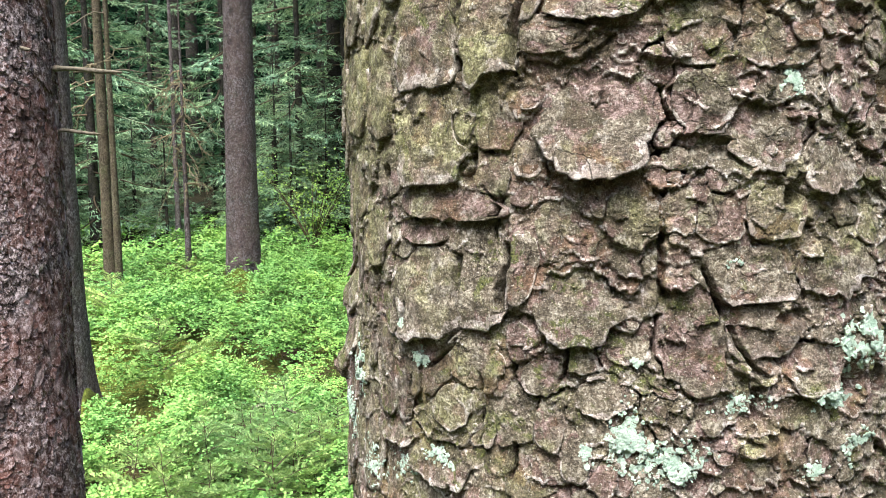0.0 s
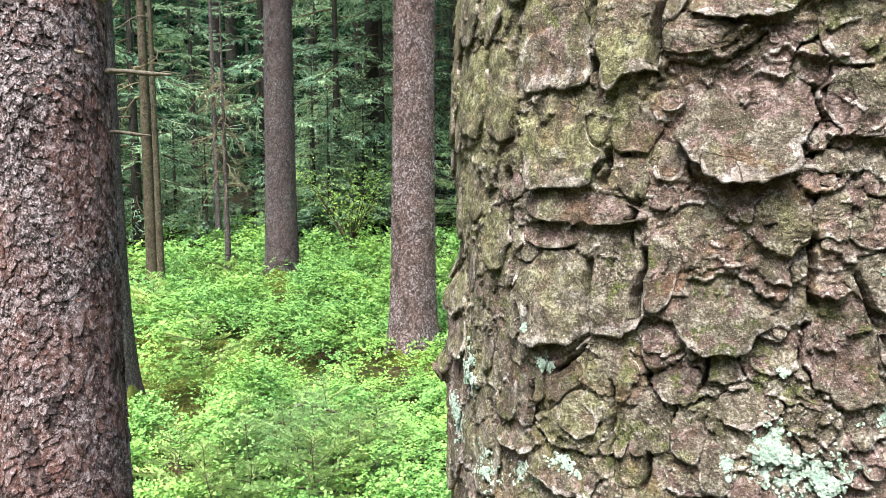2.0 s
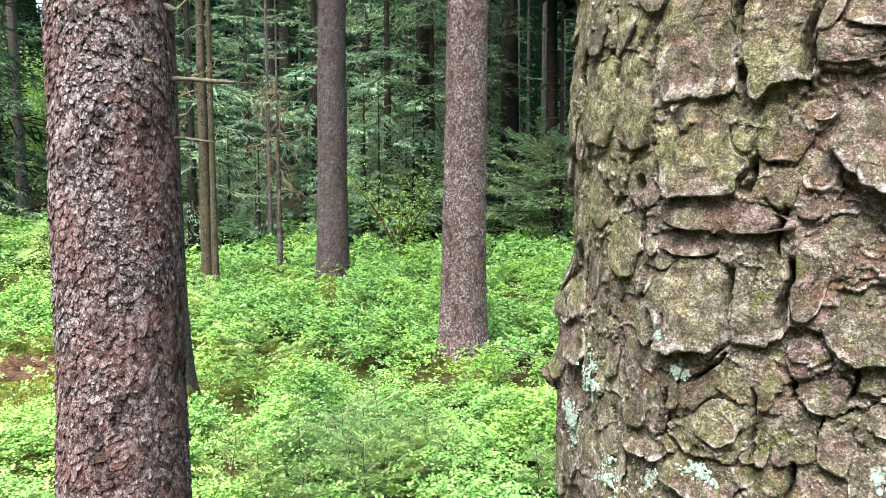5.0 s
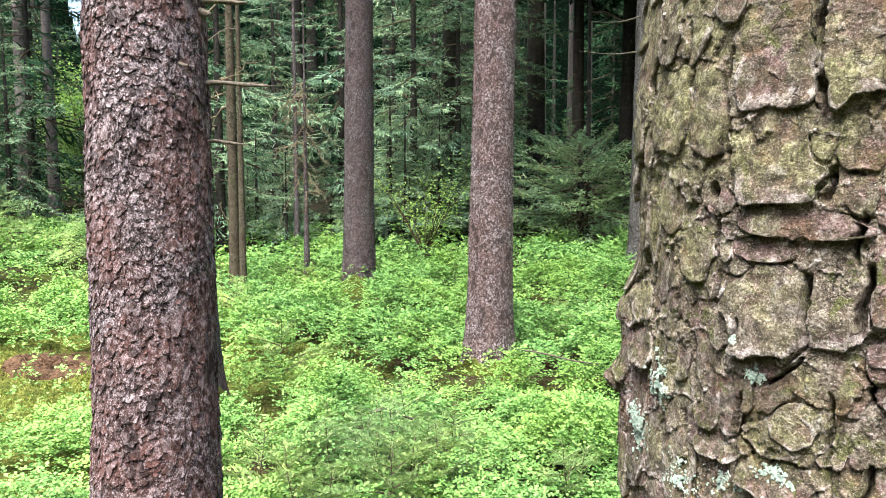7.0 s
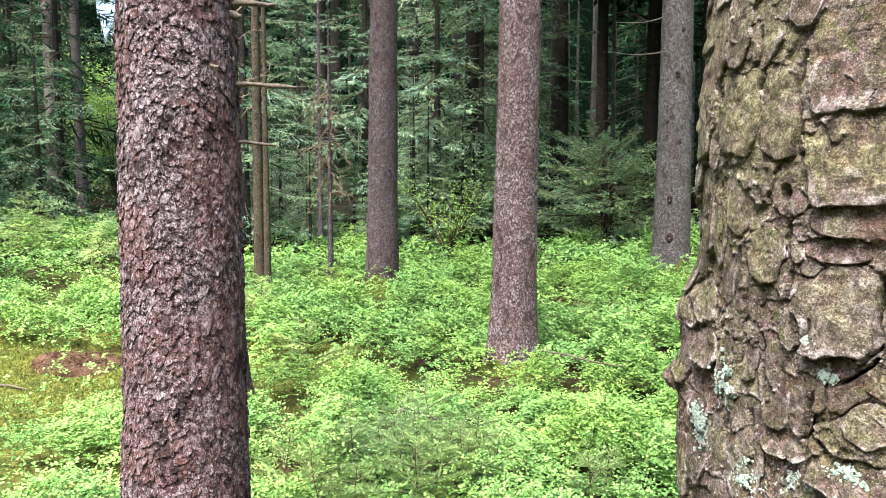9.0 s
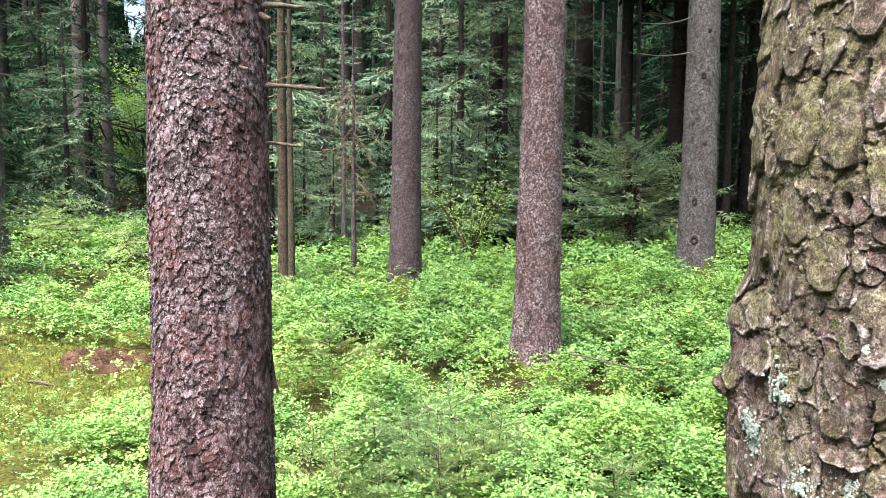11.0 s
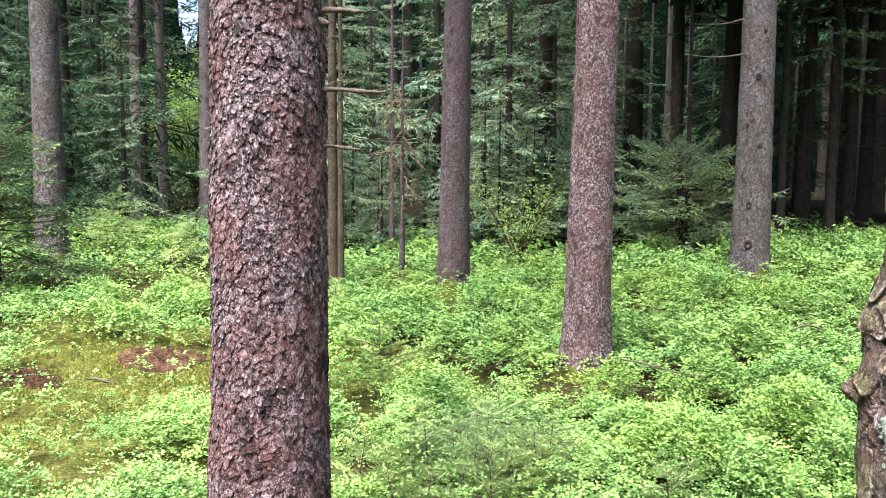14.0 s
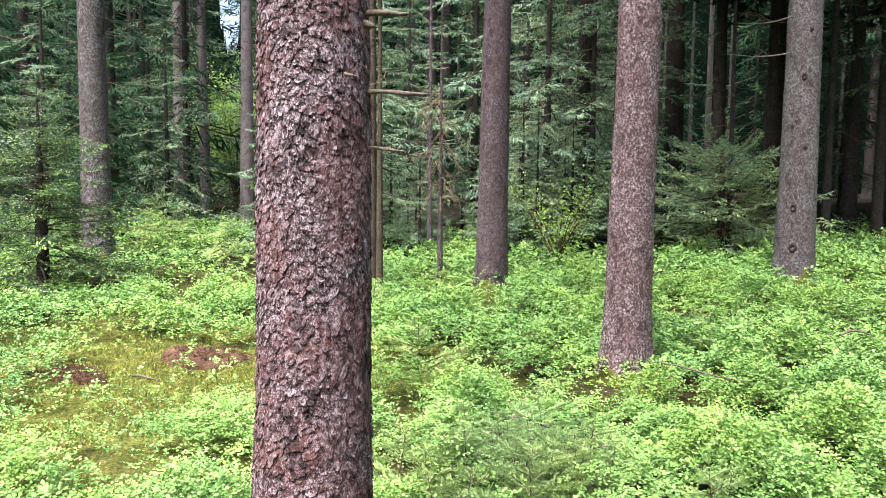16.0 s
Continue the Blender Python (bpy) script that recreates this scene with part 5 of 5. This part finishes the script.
    def gape(s, z):
        """How deep the fissures cut at each place, in mm."""
        q = np.stack([np.ravel(s), np.ravel(z), 0 * np.ravel(s)], 1)
        wob = ((fnoise(q, 1.3, 3, 111) - 0.5) * 0.42).reshape(np.shape(s))
        wide = (0.032 + 0.062 * fnoise(q, 1.0, 2, 113)).reshape(np.shape(s))
        out = np.zeros(np.shape(s))
        for s0, za, s1, zb, deep, broad in fissures:
            t = (za - z) / (za - zb)
            off = s - (s0 + (s1 - s0) * np.clip(t, 0, 1)) + wob
            ends = np.clip(np.minimum(t, 1 - t) * 6, 0, 1)
            out = np.maximum(out, deep * ends * np.clip(2.2 - 1.6 * np.abs(off) / (wide * broad), 0, 1))
        for hs, hz, hr in ((-7.15, 149.78, 0.13), (5.9, 144.9, 0.30), (6.9, 151.6, 0.35), (4.0, 149.25, 0.16)):
            out = np.maximum(out, 4.5 * np.clip(1.8 - np.hypot(s - hs + wob * 0.3, (z - hz) * 0.8) / hr, 0, 1))
        return out

    # the bark under the plates: thin layers that have come away in shingles, parted by fine cracks
    gs = np.random.default_rng(29)
    seeds = [(k[0], k[1], k[2], k[3]) for k in known]
    for tries in range(9000):
        s, z = gs.uniform(-20, 12), gs.uniform(135, 160)
        w = (0.36 + 0.24 * np.clip((0.0 - s) / 4, 0, 1)) * gs.uniform(0.7, 1.5)
        hh = w * gs.uniform(0.8, 1.8)
        if all(((s - q[0]) / (q[2] + w)) ** 2 + ((z - q[1]) / (q[3] + hh)) ** 2 > 0.80 for q in seeds):
            seeds.append((s, z, w, hh))
    seeds = np.array(seeds)
    tall = gs.uniform(0.2, 1.7, len(seeds))
    tip_u, tip_v = gs.normal(0, 0.25, len(seeds)), gs.normal(-0.35, 0.3, len(seeds))
    shed = gs.random(len(seeds))
    small = np.stack([gs.uniform(-20, 12, 4200), gs.uniform(135, 160, 4200)], 1)
    small_h, small_t = gs.uniform(0, 1, 4200), gs.normal(-1.3, 0.8, 4200)
    one = np.ones(4200)

    def nearest(pu, pv, su, sv, wu, wv):
        """The two nearest seeds of each place, measured by each seed's own half width and height."""
        n1, n2 = np.zeros(len(pu), int), np.zeros(len(pu), int)
        d1, d2 = np.full(len(pu), 1e9), np.full(len(pu), 1e9)
        cell = np.floor(pu / 1.5).astype(int) * 1000 + np.floor(pv / 1.5).astype(int)
        order = np.argsort(cell, kind="stable")
        for e in np.split(order, np.flatnonzero(np.diff(cell[order])) + 1):
            lo_u, hi_u, lo_v, hi_v = pu[e].min() - 2.2, pu[e].max() + 2.2, pv[e].min() - 2.2, pv[e].max() + 2.2
            if len(su) > 2000:
                lo_u, hi_u, lo_v, hi_v = lo_u + 1.3, hi_u - 1.3, lo_v + 1.3, hi_v - 1.3
            pick = np.where((su > lo_u) & (su < hi_u) & (sv > lo_v) & (sv < hi_v))[0]
            d = np.hypot((pu[e][:, None] - su[pick][None]) / wu[pick], (pv[e][:, None] - sv[pick][None]) / wv[pick])
            two = np.argpartition(d, 1, axis=1)[:, :2]
            dd = np.take_along_axis(d, two, 1)
            flip = dd[:, 0] > dd[:, 1]
            two[flip] = two[flip][:, ::-1]
            dd[flip] = dd[flip][:, ::-1]
            n1[e], n2[e], d1[e], d2[e] = pick[two[:, 0]], pick[two[:, 1]], dd[:, 0], dd[:, 1]
        return n1, n2, d1, d2

    def skin(s, z):
        """Height of the under bark in mm, and how far its outer layer has been shed; s and z in cm."""
        sh = np.shape(s)
        s, z = np.ravel(s).astype(float), np.ravel(z).astype(float)
        q = np.stack([s, z, 0 * s], 1)
        wu = s + (fnoise(q, 1.1, 3, 81) - 0.5) * 0.6 + (fnoise(q, 6, 2, 83) - 0.5) * 0.14
        wv = z + (fnoise(q + 50, 1.1, 3, 85) - 0.5) * 0.6 + (fnoise(q + 50, 6, 2, 87) - 0.5) * 0.14
        a1, a2, d1, d2 = nearest(wu, wv, seeds[:, 0], seeds[:, 1], seeds[:, 2], seeds[:, 3])
        du, dv = wu - seeds[a1, 0], wv - seeds[a1, 1]
        line = seeds[a2, :2] - seeds[a1, :2]
        upright = np.abs(line[:, 0]) / (np.hypot(line[:, 0], line[:, 1]) + 1e-6)
        gap = fnoise(q, 0.9, 2, 91)
        crack = np.clip(1 - (d2 - d1) / (0.02 + 0.13 * gap * upright), 0, 1)
        h = tall[a1] + tip_u[a1] * du * 0.9 + tip_v[a1] * dv * 0.8
        h = np.clip(h, -0.8, 3.2) - crack ** 0.6 * (0.3 + 5.5 * upright ** 1.5 * np.clip(gap * 3.6 - 1.45, 0, 1))
        b1, b2, e1, e2 = nearest(wu + (fnoise(q, 9, 2, 93) - 0.5) * 0.14, wv, small[:, 0], small[:, 1], one, one)
        rough = 0.55 + 0.75 * np.clip((s + 2.5) / 4, 0, 1)
        h = h + rough * (small_h[b1] * 0.8 + small_t[b1] * (wv - small[b1, 1]) * 1.5)
        h = h + (fnoise(q, 2.2, 3, 95) - 0.5) * 0.9
        k = h / 0.5 + fnoise(q * [1, 1.5, 1], 5, 2, 99) * 0.9
        h = 0.3 * h + 0.7 * 0.5 * (np.floor(k) + np.clip((k - np.floor(k)) * 9 - 8, 0, 1)) + (fnoise(q, 14, 3, 97) - 0.5) * 0.24
        bare = shed[a1] * 0.7 + fnoise(q, 0.8, 3, 101) * 0.9 - small_h[b1] * 0.22
        return h.reshape(sh) - gape(s, z).reshape(sh), bare.reshape(sh)

    gs_s = np.concatenate([np.arange(-19.5, -14.5, 0.12), np.arange(-14.5, -9.2, 0.055), np.arange(-9.2, 7.6, 0.038), np.arange(7.6, 12.5, 0.12)])
    gs_z = np.arange(136.6, 157.9, 0.042)
    S, Z = np.meshgrid(gs_s, gs_z)
    h, bare = skin(S, Z)
    v = on(face + S / 9.1, Z / 100, h / 1000 + 0.0006)
    n = S.shape[1]
    i = np.arange(S.shape[0] - 1)[:, None] * n
    j = np.arange(n - 1)
    # faces: outer bark, bare inner bark, and pale lips where a layer breaks off below
    drop = np.zeros_like(h)
    drop[2:] = h[2:] - np.minimum(h[1:-1], h[:-2])
    mats = np.where(bare > 0.74, 1, 0)
    speck = fnoise(np.stack([S.ravel(), Z.ravel(), 0 * S.ravel()], 1), 4, 3, 103).reshape(S.shape)
    mats = np.where((drop > 0.40) & (drop < 2.5) & (speck > 0.42), 2, mats)[:-1, :-1]
    part("bark_skin", mesh_from("bark_skin", v.reshape(-1, 3), [np.stack([i + j, i + j + 1, i + n + j + 1, i + n + j], -1).reshape(-1, 4)], [NEAR_BARK, BARE_BARK, BARK_LIP], True, mats.ravel()), tree)

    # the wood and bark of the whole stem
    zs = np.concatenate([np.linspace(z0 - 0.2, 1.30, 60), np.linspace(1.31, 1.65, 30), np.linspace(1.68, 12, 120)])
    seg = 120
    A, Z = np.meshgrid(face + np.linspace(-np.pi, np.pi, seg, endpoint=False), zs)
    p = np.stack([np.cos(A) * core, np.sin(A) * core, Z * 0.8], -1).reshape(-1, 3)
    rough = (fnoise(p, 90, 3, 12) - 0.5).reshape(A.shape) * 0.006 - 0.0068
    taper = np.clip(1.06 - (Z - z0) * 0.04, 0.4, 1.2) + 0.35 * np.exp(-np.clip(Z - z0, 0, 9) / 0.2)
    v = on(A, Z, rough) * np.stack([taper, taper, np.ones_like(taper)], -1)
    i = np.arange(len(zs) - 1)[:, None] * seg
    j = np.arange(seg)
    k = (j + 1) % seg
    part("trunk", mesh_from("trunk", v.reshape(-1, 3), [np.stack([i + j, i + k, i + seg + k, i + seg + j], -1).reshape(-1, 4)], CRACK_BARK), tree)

    # loose plates, each cut to its neighbours with a narrow gap between
    g = np.random.default_rng(17)
    plates = [(*k, True) for k in known]
    for tries in range(5000):
        if len(plates) >= 290:
            break
        s, z = g.uniform(-16, 8), g.uniform(137.5, 157)
        left = s < -0.5
        w = g.uniform(0.28, 0.75) if left and tries < 2500 else g.uniform(0.14, 0.36)
        hh = w * (g.uniform(0.9, 2.0) if left else g.uniform(0.6, 1.5))
        if s < -7 and tries >= 2500:
            continue
        if s < -7:
            w, hh = w + 0.10, hh + 0.55
        if (left or g.random() < 0.35) and all(np.hypot((s - q[0]) / (q[2] + w), (z - q[1]) / (q[3] + hh)) > 0.86 for q in plates):
            plates.append((s, z, w, hh, g.uniform(0.8, 2.4), g.uniform(1.0, 3.0) if left else g.uniform(0.7, 1.6), g.uniform(2.0, 3.0), False))
    P = np.array([q[:7] for q in plates])

    def reach(idx, u, v):
        """How far out a place lies on a plate: 1 on its rim."""
        return (np.abs(u / P[idx, 2]) ** P[idx, 6] + np.abs(v / P[idx, 3]) ** P[idx, 6]) ** (1 / P[idx, 6])

    crust = np.full((gs_z.size, gs_s.size), -9.0)
    for idx, (s, z, w, h, lift, thick, blunt, main) in enumerate(plates):
        K, RINGS = (92, 19) if main and w > 0.5 else (64, 13) if main or w > 0.4 else (34, 7)
        phi = np.linspace(0, 2 * np.pi, K, endpoint=False)
        cx, cy = np.cos(phi), np.sin(phi)
        full = 1 / reach(idx, cx, cy)
        ring = np.stack([cx * 1.3 + idx * 3.1, cy * 1.3, 0 * phi], 1)
        full = full * (1.0 if lift > 3 else 1.2) * (1 + 0.40 * (fnoise(ring, 1.7, 2, 5) - 0.5) + 0.20 * (fnoise(ring, 6, 3, 6) - 0.5)) * (1 - 0.16 * np.clip(cy, 0, 1))
        close = [j for j in range(len(plates)) if j != idx and abs(P[j, 0] - s) < P[j, 2] + 1.3 * w and abs(P[j, 1] - z) < P[j, 3] + 1.3 * h]
        steps = np.linspace(0.25, 1.0, 40)
        U, V = np.outer(steps, cx * full), np.outer(steps, cy * full)
        mine = reach(idx, U, V) * (0.72 if lift > 3 else 1.0)
        ok = np.ones_like(U, bool)
        for q in close:
            other = reach(q, U + s - P[q, 0], V + z - P[q, 1]) * (0.72 if P[q, 4] > 3 else 1.0)
            ok &= mine < other - 0.035 / min(w, h)
        keep = np.argmin(np.vstack([ok, np.zeros((1, K), bool)]), axis=0)
        r = full * steps[np.clip(keep - 1, 0, 39)]
        r = np.minimum(r, 0.25 * np.roll(r, 1) + 0.25 * np.roll(r, -1) + 0.5 * r + 0.01)
        f = np.concatenate([[0], (np.arange(1, RINGS + 1) / RINGS) ** 0.85])
        u, t = np.outer(f, cx * r), np.outer(f, cy * r)
        loc = np.stack([u + s, t + z, 0 * u], -1).reshape(-1, 3)
        # layers that have flaked off the plate's face
        lay = fnoise(loc * [1, 1.3, 1], 1.5, 3, 23 + idx).reshape(u.shape) * 8
        lay = np.floor(lay) + np.clip((lay - np.floor(lay)) * 8 - 7, 0, 1)
        relief = (lay - 4) * 0.26 + (fnoise(loc, 1.6, 2, 19).reshape(u.shape) - 0.5) * 0.5 + (fnoise(loc, 11, 3, 24).reshape(u.shape) - 0.5) * 0.34
        under, bare = skin(s + u, z + t)
        level = np.percentile(under, 70 if main else 60)
        down = -t / h
        hgt = level + (0.9 if lift > 4.5 else 0.0) + thick * 0.20 * (1 + 0.8 * down) + lift * (0.55 if lift > 3 else 0.30) * np.clip(down, -0.5, 1.1) ** 1.0 + relief * (0.85 if main else 0.55)
        hgt = np.where(down < -0.75, hgt + 0.8 * (down + 0.75), hgt)
        hgt[-1] -= 0.10
        hgt = hgt - gape(s + u, z + t)
        au = face + (s + u) / 9.1
        top = on(au, (z + t) / 100, hgt / 1000 + 0.0006)
        mid = on(face + (s + u[-1] * 0.985) / 9.1, (z + t[-1] * 0.985) / 100, (hgt[-1] - 0.25 - 0.2 * thick) / 1000 + 0.0006)
        base = on(face + (s + u[-1] * 0.86) / 9.1, (z + t[-1] * 0.86) / 100, (np.minimum(hgt[-1], level) - 1.0 - 0.5 * thick) / 1000)
        v = np.concatenate([top.reshape(-1, 3), mid, base])
        i = np.arange(RINGS + 2)[:, None] * K
        j = np.arange(K)
        k = (j + 1) % K
        # outer bark where the top layers stay, bare bark where they came off, a pale lip along the lower rim
        m = np.where((lay < 3.6) & (bare > 0.45), 1, 0)
        rag = fnoise(loc, 3, 3, 31).reshape(u.shape)
        lip = (f[:, None] > 0.80 + 0.5 * (rag - 0.45)) & (cy[None] < -0.25) & (lift > 1.3)
        m = np.where(lip, 2, m)
        m = np.concatenate([m[:-1], np.full((1, K), 2), np.full((1, K), 1)])
        part("bark_plate", mesh_from("bark_plate", v, [np.stack([i + j, i + K + j, i + K + k, i + k], -1).reshape(-1, 4)], [NEAR_BARK, BARE_BARK, BARK_LIP], True, m.ravel()), tree)
        col = np.clip(np.searchsorted(gs_s, (s + u).ravel()), 0, gs_s.size - 1)
        row = np.clip(np.searchsorted(gs_z, (z + t).ravel()), 0, gs_z.size - 1)
        for dr in (-2, 0, 2):
            for dc in (-2, 0, 2):
                np.maximum.at(crust, (np.clip(row + dr, 0, gs_z.size - 1), np.clip(col + dc, 0, gs_s.size - 1)), hgt.ravel())

    part("crown", foliage("crown", 801, 7.5, 12.3, 1.7, 20, COARSE_BRANCH, NEEDLES), tree)
    # lichen crusts, each a cluster of thin small lobes that follow the bark
    crust = np.maximum(crust, skin(*np.meshgrid(gs_s, gs_z))[0])

    def lichen_patch(s, z, w, h, count, lobe=0.034):
        count = int(count * 1.8)
        ss, zz = s + g.normal(0, 0.42, count) * w, z + g.normal(0, 0.42, count) * h
        q = np.stack([ss, zz, 0 * ss], 1)
        ok = fnoise(q, 3.2, 2, 7) > 0.40
        ss, zz = ss[ok], zz[ok]
        m, kk = len(ss), 7
        top = crust[np.clip(np.searchsorted(gs_z, zz), 0, gs_z.size - 1), np.clip(np.searchsorted(gs_s, ss), 0, gs_s.size - 1)] + 0.55 + g.uniform(0.0, 0.16, m)
        ph = np.linspace(0, 2 * np.pi, kk, endpoint=False)[None] + g.uniform(0, 6, (m, 1))
        rad = g.lognormal(np.log(lobe), 0.4, (m, 1)) * g.uniform(0.5, 1.4, (m, kk))
        ring = lambda k, o: on(face + (ss[:, None] + np.cos(ph) * rad * k) / 9.1, (zz[:, None] + np.sin(ph) * rad * k) / 100, o / 1000)
        hub = on(face + ss[:, None] / 9.1, zz[:, None] / 100, (top[:, None] + 0.02) / 1000)
        v = np.concatenate([ring(0.9, top[:, None] - 0.7 + 0 * rad), ring(1.0, top[:, None] + g.normal(0, 0.10, (m, kk))), hub], 1)
        b = np.arange(m)[:, None] * (2 * kk + 1)
        j = np.arange(kk)
        k = (j + 1) % kk
        part("lichen_patch", mesh_from("lichen_patch", v.reshape(-1, 3), [np.stack([b + j, b + k, b + k + kk, b + j + kk], -1).reshape(-1, 4), np.stack([b + j + kk, b + k + kk, b + 2 * kk + 0 * j], -1).reshape(-1, 3)], LICHEN, False), tree, "pale grey-green crusty lichen")

    lichen_patch(0.25, 143.75, 0.55, 0.75, 420)
    lichen_patch(1.24, 143.30, 0.95, 0.62, 420)
    lichen_patch(3.87, 151.69, 0.34, 0.30, 120)
    lichen_patch(6.22, 145.96, 0.75, 0.62, 260, 0.06)
    lichen_patch(5.48, 144.60, 0.70, 0.24, 160, 0.05)
    lichen_patch(6.31, 143.40, 0.5, 0.4, 120, 0.05)
    lichen_patch(4.90, 142.95, 0.35, 0.26, 70)
    lichen_patch(-9.60, 143.90, 0.70, 0.85, 300)
    lichen_patch(-11.3, 142.00, 0.8, 0.8, 260)
    lichen_patch(-8.35, 141.30, 0.8, 0.7, 170)
    lichen_patch(-6.60, 141.80, 0.7, 0.45, 120)
    lichen_patch(2.47, 147.99, 0.25, 0.3, 40)
    lichen_patch(0.47, 145.56, 0.14, 0.12, 14)
    lichen_patch(-0.68, 143.40, 0.15, 0.25, 34)
    lichen_patch(-6.10, 145.95, 0.10, 0.09, 18, 0.04)
    lichen_patch(-5.53, 145.02, 0.35, 0.3, 50)
    lichen_patch(3.0, 144.6, 0.9, 0.35, 70, 0.035)
    lichen_patch(-4.9, 142.6, 0.5, 0.25, 60)


near_spruce()
